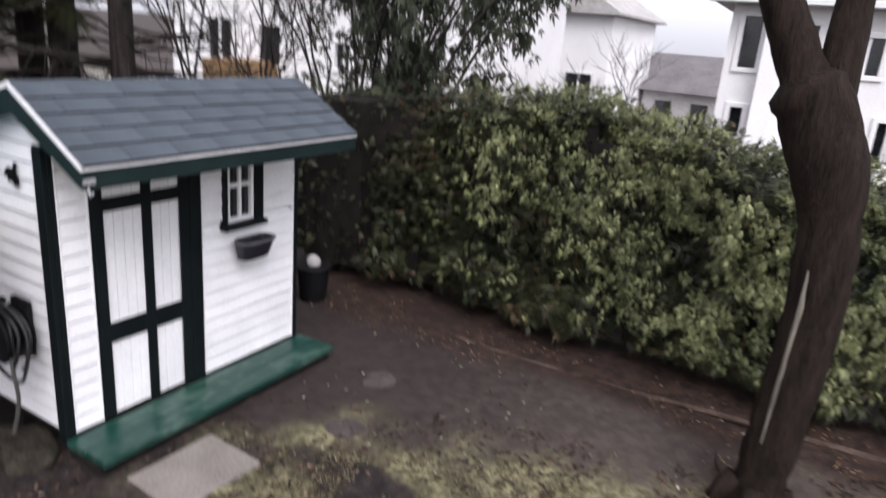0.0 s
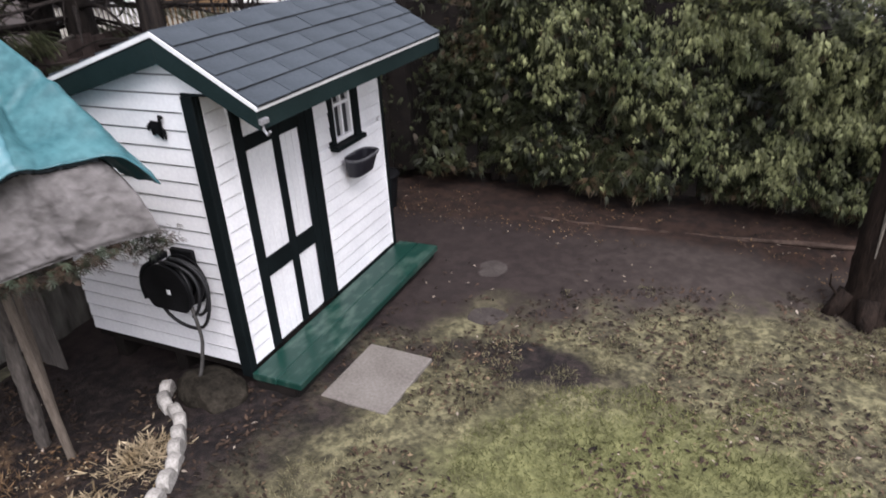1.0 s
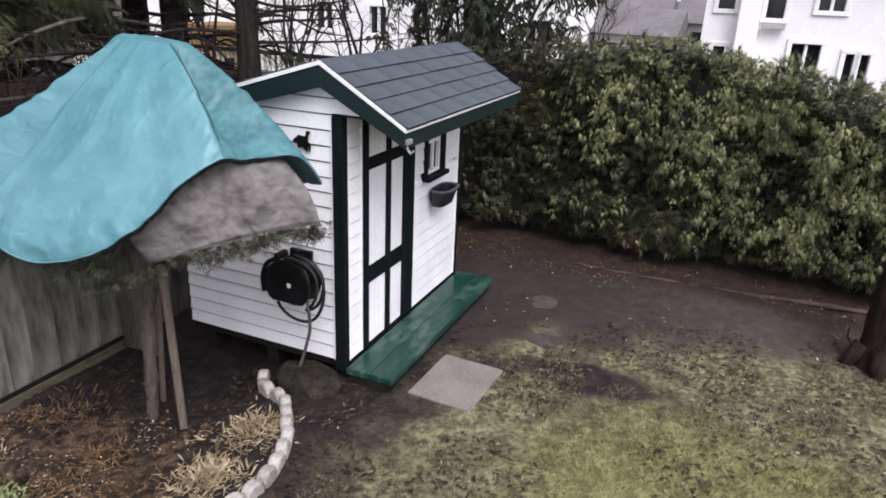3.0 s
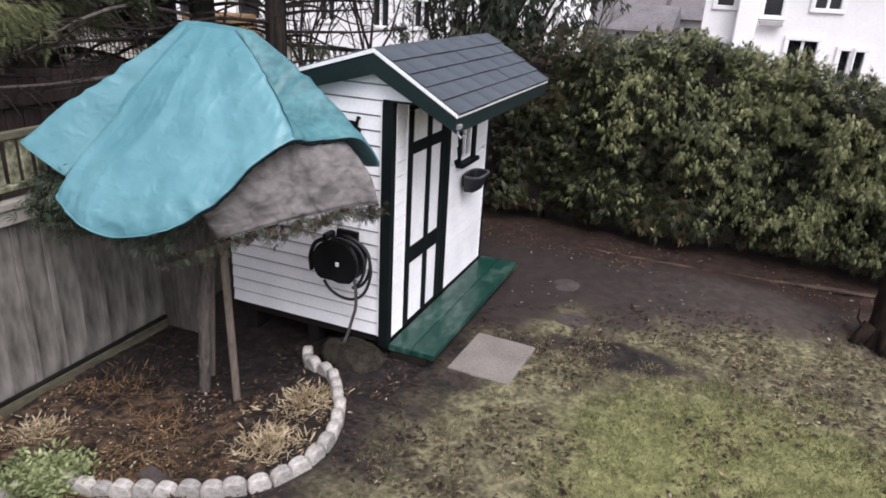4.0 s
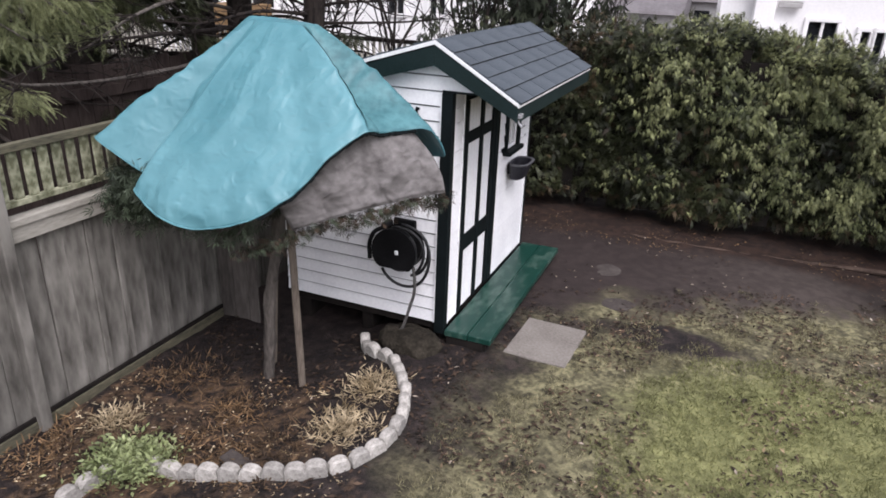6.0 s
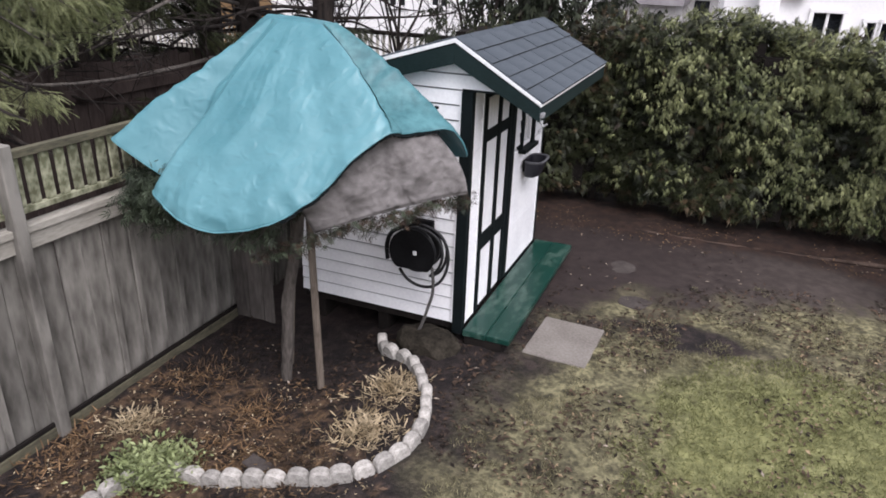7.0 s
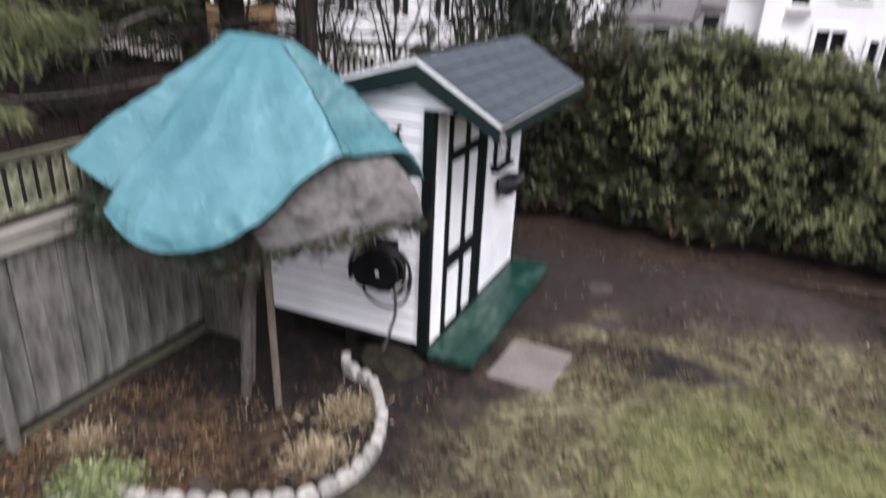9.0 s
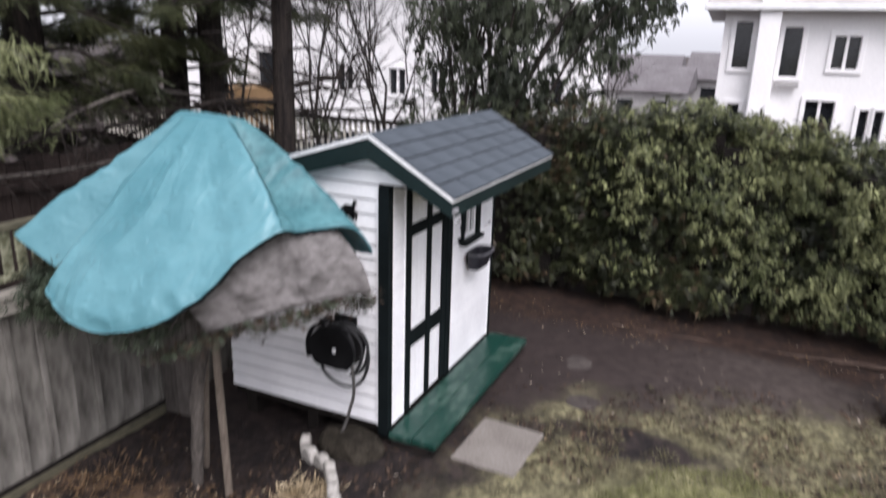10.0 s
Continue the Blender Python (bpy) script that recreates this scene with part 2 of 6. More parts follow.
def ground_material():
    """Damp soil, worn path, thatch and lawn, mixed by place with ragged noise."""
    m = bpy.data.materials.new("garden_ground")
    m.use_nodes = True
    n, l = m.node_tree.nodes, m.node_tree.links
    b = n["Principled BSDF"]
    pos = n.new("ShaderNodeNewGeometry").outputs["Position"]
    sep = n.new("ShaderNodeSeparateXYZ")
    l.new(pos, sep.inputs[0])

    def noise_at(scale, detail=6.0):
        t = n.new("ShaderNodeTexNoise")
        t.inputs["Scale"].default_value, t.inputs["Detail"].default_value = scale, detail
        l.new(pos, t.inputs["Vector"])
        return t.outputs[0]

    def op(kind, a, c=None, d=None):
        x = n.new("ShaderNodeMath")
        x.operation = kind
        for k, v in enumerate((a, c, d)):
            if v is None:
                continue
            if isinstance(v, (int, float)):
                x.inputs[k].default_value = v
            else:
                l.new(v, x.inputs[k])
        return x.outputs[0]

    def smooth(v, lo, hi):
        x = n.new("ShaderNodeMapRange")
        x.interpolation_type = "SMOOTHSTEP"
        x.inputs["From Min"].default_value, x.inputs["From Max"].default_value = lo, hi
        l.new(v, x.inputs[0])
        return x.outputs[0]

    def blend(f, a, c):
        x = n.new("ShaderNodeMix")
        x.data_type = "RGBA"
        l.new(f, x.inputs[0])
        for k, v in ((6, a), (7, c)):
            if isinstance(v, tuple):
                x.inputs[k].default_value = (*v, 1)
            else:
                l.new(v, x.inputs[k])
        return x.outputs[2]

    X, Y = sep.outputs[0], sep.outputs[1]
    rag, mid, fine = noise_at(2.2), noise_at(11.0), noise_at(70.0, 8.0)
    wob = op("MULTIPLY_ADD", op("SUBTRACT", rag, 0.5), 1.1, op("MULTIPLY", op("SUBTRACT", mid, 0.5), 0.5))
    along = op("ADD", op("MULTIPLY", X, -0.42), op("MULTIPLY", Y, 0.9))
    path = smooth(op("ADD", along, op("MULTIPLY", wob, 1.25)), 0.3, 0.95)
    rust = smooth(op("ADD", op("SUBTRACT", Y, op("MULTIPLY", X, 0.02)), op("MULTIPLY", wob, 0.35)), 2.78, 3.06)
    bed = smooth(op("ADD", op("ADD", op("MULTIPLY", X, -1.0), op("MULTIPLY", Y, 0.12)), wob), -1.05, -0.3)
    ex = op("DIVIDE", op("SUBTRACT", X, 2.65), 1.2)
    ey = op("DIVIDE", op("ADD", Y, 0.4), 1.0)
    lawn = smooth(op("ADD", op("SUBTRACT", 1.0, op("SQRT", op("ADD", op("MULTIPLY", ex, ex), op("MULTIPLY", ey, ey)))), op("MULTIPLY", wob, 0.7)), -0.25, 0.35)
    soil = blend(smooth(mid, 0.35, 0.7), (0.008, 0.0055, 0.0056), (0.026, 0.0185, 0.0165))
    dry = blend(smooth(mid, 0.36, 0.64), (0.068, 0.061, 0.035), (0.19, 0.174, 0.097))
    dirt = blend(smooth(mid, 0.3, 0.7), (0.02, 0.0138, 0.0128), (0.033, 0.0235, 0.0215))
    worn = blend(smooth(mid, 0.3, 0.7), (0.036, 0.0275, 0.0245), (0.059, 0.0465, 0.041))
    # path colour grades from darker by the shed to paler on the right
    dirt = blend(smooth(op("ADD", X, op("MULTIPLY", wob, 0.8)), 0.9, 2.9), dirt, worn)
    rusty = blend(smooth(mid, 0.35, 0.65), (0.014, 0.0085, 0.007), (0.038, 0.0215, 0.0155))
    green = blend(smooth(mid, 0.3, 0.7), (0.115, 0.118, 0.047), (0.21, 0.212, 0.09))
    c = blend(lawn, dry, green)
    patches = op("MULTIPLY", smooth(op("ADD", op("MULTIPLY", rag, 0.6), op("MULTIPLY", mid, 0.4)), 0.5, 0.6), op("SUBTRACT", 1.0, lawn))
    c = blend(op("MULTIPLY", patches, 0.6), c, soil)
    bx, by = op("DIVIDE", op("SUBTRACT", X, 1.64), 0.75), op("DIVIDE", op("SUBTRACT", Y, 0.84), 0.3)
    bare = smooth(op("ADD", op("SUBTRACT", 1.0, op("SQRT", op("ADD", op("MULTIPLY", bx, bx), op("MULTIPLY", by, by)))), wob), 0.0, 0.5)
    c = blend(bare, c, soil)
    c = blend(bed, c, soil)
    mulch = blend(smooth(mid, 0.36, 0.62), (0.014, 0.0097, 0.0083), (0.086, 0.054, 0.032))
    fx, fy = op("DIVIDE", op("ADD", X, 1.1), 1.1), op("DIVIDE", op("ADD", Y, 1.85), 0.9)
    litter = smooth(op("ADD", op("SUBTRACT", 1.0, op("SQRT", op("ADD", op("MULTIPLY", fx, fx), op("MULTIPLY", fy, fy)))), op("MULTIPLY", wob, 2.6)), 0.1, 0.6)
    c = blend(litter, c, mulch)
    c = blend(path, c, dirt)
    c = blend(rust, c, rusty)
    hsv = n.new("ShaderNodeHueSaturation")
    l.new(c, hsv.inputs["Color"])
    speck = smooth(noise_at(26.0, 3.0), 0.38, 0.6)
    calm = op("MULTIPLY", op("SUBTRACT", 1.0, op("MULTIPLY", path, 0.85)), op("SUBTRACT", 1.0, op("MULTIPLY", lawn, 0.7)))
    grain = op("MULTIPLY", op("MULTIPLY_ADD", fine, 0.9, 0.6), op("MULTIPLY_ADD", speck, 0.55, 0.6))
    l.new(op("MULTIPLY_ADD", op("SUBTRACT", grain, 0.95), calm, 0.95), hsv.inputs["Value"])
    l.new(hsv.outputs[0], b.inputs["Base Color"])
    b.inputs["Roughness"].default_value = 0.75
    b.inputs["Specular IOR Level"].default_value = 0.3
    bp = n.new("ShaderNodeBump")
    bp.inputs["Distance"].default_value = 0.02
    l.new(op("MULTIPLY_ADD", path, -0.42, 0.6), bp.inputs["Strength"])
    l.new(op("ADD", fine, mid), bp.inputs["Height"])
    l.new(bp.outputs[0], b.inputs["Normal"])
    return m


# ---- builders ----
def empty(name, label="", category="", group="", at=(0, 0, 0)):
    ob = new(name)
    ob.empty_display_size = 0.1
    ob.location = at
    return tagged(ob, label, category, group)


def finish(name, bm, mat, parent=None, label="", smooth=False):
    me = bpy.data.meshes.new(name)
    bmesh.ops.recalc_face_normals(bm, faces=bm.faces)
    bm.to_mesh(me)
    bm.free()
    me.materials.append(mat)
    if smooth:
        me.polygons.foreach_set("use_smooth", [True] * len(me.polygons))
    ob = new(name, me)
    if parent:
        ob.parent = parent
        ob.matrix_parent_inverse = Matrix.Translation(parent.location).inverted() if not parent.parent else Matrix()
    if label:
        ob["label"] = label
    return ob


part = finish


def add_box(bm, lo, hi, bevel=0.0, m=None):
    lo, hi = Vector(lo), Vector(hi)
    r = bmesh.ops.create_cube(bm, size=1.0, matrix=Matrix.LocRotScale((lo + hi) / 2, None, hi - lo))
    vs = r["verts"]
    if bevel:
        es = list({e for v in vs for e in v.link_edges})
        r = bmesh.ops.bevel(bm, geom=es, offset=bevel, segments=1, affect="EDGES")
        vs = r["verts"]
    if m is not None:
        bmesh.ops.transform(bm, matrix=m, verts=vs)
    return bm


def box(lo, hi, bevel=0.004, m=None):
    return add_box(bmesh.new(), lo, hi, bevel, m)


def prism(outline, axis, a, b, bevel=0.0):
    """A plate: a 2D outline in the plane across axis, from a to b along it."""
    bm = bmesh.new()
    rings = []
    for v in (a, b):
        rings.append([bm.verts.new({0: (v, p, q), 1: (p, v, q), 2: (p, q, v)}[axis]) for p, q in outline])
    k = len(outline)
    bm.faces.new(rings[0])
    bm.faces.new(rings[1])
    for i in range(k):
        bm.faces.new((rings[0][i], rings[0][(i + 1) % k], rings[1][(i + 1) % k], rings[1][i]))
    if bevel:
        bmesh.ops.bevel(bm, geom=list(bm.edges), offset=bevel, segments=1, affect="EDGES")
    return bm


def tube(points, radii, sides=10, wobble=0.0, cap=True, bm=None, seed=0):
    """A tapered tube along points, uneven by wobble."""
    bm = bm or bmesh.new()
    rnd = random.Random(seed)
    pts = [Vector(p) for p in points]
    side, rings = None, []
    for i, p in enumerate(pts):
        d = (pts[min(i + 1, len(pts) - 1)] - pts[max(i - 1, 0)]).normalized()
        if side is None:
            side = d.orthogonal().normalized()
        side = (side - d * side.dot(d)).normalized()
        up = d.cross(side)
        r = radii[i] if isinstance(radii, (list, tuple)) else radii
        rings.append([bm.verts.new(p + (side * math.cos(a) + up * math.sin(a)) * r * (1 + wobble * rnd.uniform(-1, 1))) for a in [2 * math.pi * k / sides for k in range(sides)]])
    for a, b in zip(rings, rings[1:]):
        for k in range(sides):
            bm.faces.new((a[k], a[(k + 1) % sides], b[(k + 1) % sides], b[k]))
    if cap:
        bm.faces.new(rings[0])
        bm.faces.new(rings[-1])
    return bm


def spline(points, steps=8):
    """Catmull-Rom through points."""
    pts = [Vector(p) for p in points]
    pts = [2 * pts[0] - pts[1]] + pts + [2 * pts[-1] - pts[-2]]
    out = []
    for i in range(1, len(pts) - 2):
        a, b, c, d = pts[i - 1 : i + 3]
        for k in range(steps):
            t = k / steps
            out.append(0.5 * (2 * b + (c - a) * t + (2 * a - 5 * b + 4 * c - d) * t * t + (3 * b - a - 3 * c + d) * t**3))
    return out + [pts[-2]]


def mesh_of(name, verts, faces, mat, parent=None, label=""):
    """A mesh object from arrays of corners and equal-sided faces."""
    me = bpy.data.meshes.new(name)
    verts, faces = np.asarray(verts, np.float32), np.asarray(faces, np.int32)
    k = faces.shape[1]
    me.vertices.add(len(verts))
    me.vertices.foreach_set("co", verts.ravel())
    me.loops.add(faces.size)
    me.loops.foreach_set("vertex_index", faces.ravel())
    me.polygons.add(len(faces))
    me.polygons.foreach_set("loop_start", np.arange(0, faces.size, k, dtype=np.int32))
    me.update(calc_edges=True)
    me.validate()
    me.materials.append(mat)
    ob = new(name, me)
    if parent:
        ob.parent = parent
        ob.matrix_parent_inverse = Matrix.Translation(parent.location).inverted() if not parent.parent else Matrix()
    if label:
        ob["label"] = label
    return ob


def scatter(name, shape, faces, places, ways, ups, sizes, mat, parent=None, label=""):
    """Many small leaves: shape's y runs along ways, its z along ups."""
    shape = np.asarray(shape, float)
    ways = ways / np.linalg.norm(ways, axis=1, keepdims=True)
    side = np.cross(ways, ups)
    side /= np.linalg.norm(side, axis=1, keepdims=True) + 1e-9
    up = np.cross(side, ways)
    basis = np.stack([side, ways, up], 1) * np.asarray(sizes)[:, None, None]
    verts = np.einsum("vk,nkj->nvj", shape, basis) + places[:, None, :]
    f = np.asarray(faces)[None] + (np.arange(len(places)) * len(shape))[:, None, None]
    return mesh_of(name, verts.reshape(-1, 3), f.reshape(-1, f.shape[-1]), mat, parent, label)


def fan(count=5, spread=55, thin=0.14, droop=0.18):
    """A flat spray of pointed leaflets from one root."""
    v, f = [(0, 0, 0)], []
    for k in range(count):
        a = radians(-spread + 2 * spread * k / (count - 1))
        r = 1.0 - 0.35 * abs(a) / radians(spread)
        d, s = (math.sin(a), math.cos(a)), (math.cos(a), -math.sin(a))
        i = len(v)
        v += [(d[0] * r * 0.55 - s[0] * thin, d[1] * r * 0.55 - s[1] * thin, 0.02), (d[0] * r, d[1] * r, -droop), (d[0] * r * 0.55 + s[0] * thin, d[1] * r * 0.55 + s[1] * thin, 0.0)]
        f.append((0, i, i + 1, i + 2))
    return v, f


def twig(count=12, thin=0.02, length=0.2, droop=0.25):
    """A needle twig: a spine with pairs of needles, all from one strip."""
    v, f = [], []
    for k in range(count):
        y = k / count
        z = -droop * y * y
        for s in (-1, 1):
            i = len(v)
            v += [(0, y, z), (0, y + 2 * thin, z), (s * length * (1 - 0.5 * y), y + 0.22, z - 0.06), (s * length * (1 - 0.5 * y), y + 0.2, z - 0.07)]
            f.append((i, i + 1, i + 2, i + 3))
    return v, f


LEAF = ([(0, 0, 0), (-0.2, 0.45, 0.03), (0, 1, -0.1), (0.2, 0.45, 0.03)], [(0, 1, 2, 3)])
BLADE = ([(-0.06, 0, 0), (0.06, 0, 0), (0.045, 0.6, 0.08), (0.0, 1.0, 0.25)], [(0, 1, 2, 3)])
STRAP = ([(-0.05, 0, 0), (0.05, 0, 0), (0.07, 0.6, 0.06), (0.0, 1.0, 0.1), (-0.07, 0.6, 0.06)], [(0, 1, 2, 3, 4)])
FAN, TWIG = fan(7, 42, 0.06, 0.15), twig()


def spray(angles=(-27, -15, -5, 4, 13, 28), reach=(0.5, 0.85, 0.65, 1.0, 0.75, 0.45), thin=0.036, droop=0.4):
    """An uneven, narrow cedar spray of drooping leaflets."""
    v, f = [(0, 0, 0)], []
    for a, r in zip(angles, reach):
        d, s = (math.sin(radians(a)), math.cos(radians(a))), (math.cos(radians(a)), -math.sin(radians(a)))
        i = len(v)
        v += [(d[0] * r * 0.6 - s[0] * thin, d[1] * r * 0.6 - s[1] * thin, 0.03 - 0.2 * droop), (d[0] * r, d[1] * r, -droop * r * r), (d[0] * r * 0.6 + s[0] * thin, d[1] * r * 0.6 + s[1] * thin, -0.2 * droop)]
        f.append((0, i, i + 1, i + 2))
    return v, f


SPRAY = spray()


def unit(rng, n):
    v = rng.normal(size=(n, 3))
    return v / np.linalg.norm(v, axis=1, keepdims=True)


def smoothstep(x, a, b):
    t = np.clip((np.asarray(x, float) - a) / (b - a), 0, 1)
    return t * t * (3 - 2 * t)


def ground_z(x, y):
    """The height of the ground: the bed by the fence lies lower, and the land falls away behind the hedge."""
    x, y = np.asarray(x, float), np.asarray(y, float)
    z = -0.05 - 0.13 * smoothstep(-x, 0.1, 1.0) * smoothstep(-y, -2.5, 0.3)
    z = z + 0.012 * np.sin(3.1 * x + 1.3 * y) * np.sin(2.3 * y - 0.7 * x)
    z = z - 0.14 * np.exp(-((x - 3.84) ** 2 + (y - 2.4) ** 2) / 0.7)
    return z - 1.6 * smoothstep(y, 5.2, 9.0)


# ---- the ground ----
near_x, near_y = np.arange(-6, 9.01, 0.1), np.arange(-7, 9.01, 0.1)
far = np.array([12, 20, 40, 90, 200, 500, 1500.0])
gx = np.concatenate([-far[::-1], near_x, far])
gy = np.concatenate([-far[::-1], near_y, far])
GX, GY = np.meshgrid(gx, gy, indexing="ij")
rough = np.random.default_rng(3).normal(0, 0.006, GX.shape) * (np.abs(GX) < 10)
gv = np.stack([GX, GY, ground_z(GX, GY) + rough], -1).reshape(-1, 3)
ii, jj = np.meshgrid(np.arange(len(gx) - 1), np.arange(len(gy) - 1), indexing="ij")
q = (ii * len(gy) + jj).ravel()
ground = mesh_of("ground", gv, np.stack([q, q + len(gy), q + len(gy) + 1, q + 1], -1), ground_material())
tagged(ground, "damp garden ground of bare soil, leaf litter and thin lawn", "ground", kind="structure")


# ---- the shed ----
SHED_L, SHED_D = 2.0, 1.42
RIDGE_X, RIDGE_Z, EAVE_X, EAVE_Z, REAR_X, REAR_Z = -0.10, 2.20, 0.50, 1.85, -1.52, 1.77
ROOF_Y0, ROOF_Y1 = -0.09, 2.12


def roof_z(x):
    if x > RIDGE_X:
        return RIDGE_Z + (EAVE_Z - RIDGE_Z) * (x - RIDGE_X) / (EAVE_X - RIDGE_X)
    return RIDGE_Z + (REAR_Z - RIDGE_Z) * (RIDGE_X - x) / (RIDGE_X - REAR_X)


shed = empty("garden_shed", "small white garden shed with blackish-green timbering on skids", "shed", at=(-0.7, 0.95, 0.0))


def clip_under_roof(poly, drop):
    """Cuts an (x, z) outline by the two roof slopes, lowered by drop."""
    for x1, z1 in ((EAVE_X, EAVE_Z), (REAR_X, REAR_Z)):
        side = lambda p: (RIDGE_Z - drop + (z1 - RIDGE_Z) * (p[0] - RIDGE_X) / (x1 - RIDGE_X)) - p[1]  # noqa: E731
        out = []
        for a, b in zip(poly, poly[1:] + poly[:1]):
            sa, sb = side(a), side(b)
            if sa >= 0:
                out.append(a)
            if sa * sb < 0:
                t = sa / (sa - sb)
                out.append((a[0] + (b[0] - a[0]) * t, a[1] + (b[1] - a[1]) * t))
        poly = out
        if len(poly) < 3:
            return []
    return poly


# walls behind the cladding, each a solid slab
gable = clip_under_roof([(-SHED_D, 0.1), (-0.03, 0.1), (-0.03, 1.9), (-0.03, 2.3), (-SHED_D, 2.3)], 0.05)
RETURN_Z = 1.905
# wall coloured dark grey so the board gaps read as shadow lines
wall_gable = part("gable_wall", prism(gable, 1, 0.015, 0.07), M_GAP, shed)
part("rear_gable_wall", prism(gable, 1, SHED_L - 0.06, SHED_L), M_SIDING, shed)
part("back_wall", box((-SHED_D, 0.075, 0.1), (-SHED_D + 0.05, SHED_L - 0.065, roof_z(-SHED_D) - 0.07), 0.003), M_SIDING, shed)
front = bmesh.new()
for y0, y1, z0, z1 in ((0.075, 0.25, 0.1, 1.98), (1.03, 1.24, 0.1, 1.98), (1.61, SHED_L - 0.065, 0.1, 1.98), (1.24, 1.61, 0.1, 1.22), (1.24, 1.61, 1.72, 1.98), (0.25, 1.03, 1.79, 1.98)):
    add_box(front, (-0.065, y0, z0), (-0.02, y1, z1))
wall_front = part("front_wall", front, M_SIDING, shed)
part("floor_deck", box((-SHED_D + 0.01, 0.02, 0.03), (-0.01, SHED_L - 0.02, 0.09)), M_DARK, shed)
for x in (-1.3, -0.7, -0.1):
    part("skid", box((x - 0.05, 0.06, float(ground_z(x, 1.0)) - 0.05), (x + 0.05, SHED_L - 0.04, 0.028), 0.006), M_DARK, shed)


def lap_front(y0, y1, z0, z1):
    """One lapped board on the front: thicker at its lower edge."""
    return prism([(-0.018, z0), (0.011, z0), (0.013, z0 + 0.004), (0.003, z1 - 0.006), (-0.003, z1), (-0.018, z1)], 1, y0, y1)


LAP = 0.105
z = 0.085
row = 0
while z < 1.9:
    top = min(z + LAP - 0.004, 1.99)
    tilt = 0.002 * math.sin(row * 2.1)
    for y0, y1 in ((0.048, 0.235), (1.045, SHED_L - 0.035)):
        if y0 > 1 and z + LAP > 1.2:
            if z < 1.2:
                part("siding_board", lap_front(y0, y1, z, 1.195), M_SIDING, wall_front)
            else:
                for a, b in ((y0, 1.235), (1.615, y1)):
                    part("siding_board", lap_front(a, b, z, top), M_SIDING, wall_front)
        else:
            part("siding_board", lap_front(y0, y1, z + tilt, top), M_SIDING, wall_front)
    z += LAP
    row += 1

z = 0.1
while z < 2.12:
    end = -0.068 if z < RETURN_Z - 0.05 else 0.3
    poly = clip_under_roof([(-SHED_D - 0.005, z), (end, z), (end, z + LAP - 0.013), (-SHED_D - 0.005, z + LAP - 0.013)], 0.06)
    if len(poly) >= 3:
        bm = bmesh.new()
        low = [bm.verts.new((x, 0.014, zz)) for x, zz in poly]
        out = [bm.verts.new((x, 0.008 - 0.009 * (1 - (zz - z) / (LAP - 0.013)), zz)) for x, zz in poly]
        bm.faces.new(low)
        bm.faces.new(out)
        for k in range(len(poly)):
            bm.faces.new((low[k], low[(k + 1) % len(poly)], out[(k + 1) % len(poly)], out[k]))
        part("siding_board", bm, M_SIDING, wall_gable)
    z += LAP

# white channel strips closing the board ends
for y0, zt in ((0.0455, 1.98), (0.2245, 1.98), (1.0445, 1.98), (SHED_L - 0.0425, 1.98)):
    part("channel_strip", box((-0.016, y0, 0.084), (0.0155, y0 + 0.0115, zt), 0.002), M_SIDING, wall_front)
part("channel_strip", box((-0.082, -0.012, 0.1), (-0.067, 0.014, RETURN_Z - 0.03), 0.002), M_SIDING, wall_gable)
# nail heads down the edge strips
nail = None
for y0 in (0.2305, 1.0505, SHED_L - 0.0365):
    for k in range(17):
        if nail is None:
            ob = part("nail", box((-0.002, -0.0035, -0.0035), (0.0025, 0.0035, 0.0035), 0.001), M_GALV, wall_front)
            nail = ob.data
        else:
            ob = new("nail", nail)
            ob.parent = wall_front
        ob.matrix_parent_inverse = Matrix()
        ob.matrix_basis = pose(0.0165, y0, 0.14 + 0.105 * k)
# corner boards
part("corner_board", box((-0.066, -0.02, 0.02), (0.016, 0.012, RETURN_Z - 0.03), 0.003), M_TRIM, shed)
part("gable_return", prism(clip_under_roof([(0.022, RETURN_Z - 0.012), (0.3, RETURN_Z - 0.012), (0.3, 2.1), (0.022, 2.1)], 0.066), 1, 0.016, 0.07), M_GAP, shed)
part("return_board", box((-0.066, -0.012, RETURN_Z - 0.028), (0.2, 0.075, RETURN_Z - 0.014), 0.002), M_TRIM, shed)
part("corner_board", box((-0.016, 0.013, 0.02), (0.0165, 0.044, RETURN_Z - 0.03), 0.003), M_TRIM, shed)
part("corner_board", box((-0.016, SHED_L - 0.03, 0.04), (0.02, SHED_L + 0.012, 1.98), 0.003), M_TRIM, shed)
part("sill_board", box((-0.014, 1.045, 0.055), (0.014, SHED_L - 0.035, 0.083), 0.002), M_TRIM, shed)

# the plank door with dark stiles and rails
door = part("door", box((-0.03, 0.252, 0.09), (-0.004, 1.028, 1.785), 0.002), M_SIDING, shed, "white plank door crossed by blackish-green battens")
for i in range(8):
    y0 = 0.325 + i * 0.067
    part("plank", box((-0.003, y0 + 0.0015, 0.095), (0.006, y0 + 0.0655, 1.78), 0.002), M_SIDING, door)
for y0, y1 in ((0.252, 0.322), (0.585, 0.655), (0.868, 0.945)):
    part("stile", box((0.006, y0, 0.09), (0.02, y1, 1.785), 0.003), M_TRIM, door)
for z0, z1 in ((0.6, 0.735), (1.46, 1.55)):
    for y0, y1 in ((0.323, 0.584), (0.656, 0.867)):
        part("rail", box((0.0065, y0, z0), (0.0185, y1, z1), 0.003), M_TRIM, door)
part("door_post", box((-0.018, 0.948, 0.085), (0.024, 1.043, 1.98), 0.003), M_TRIM, shed)
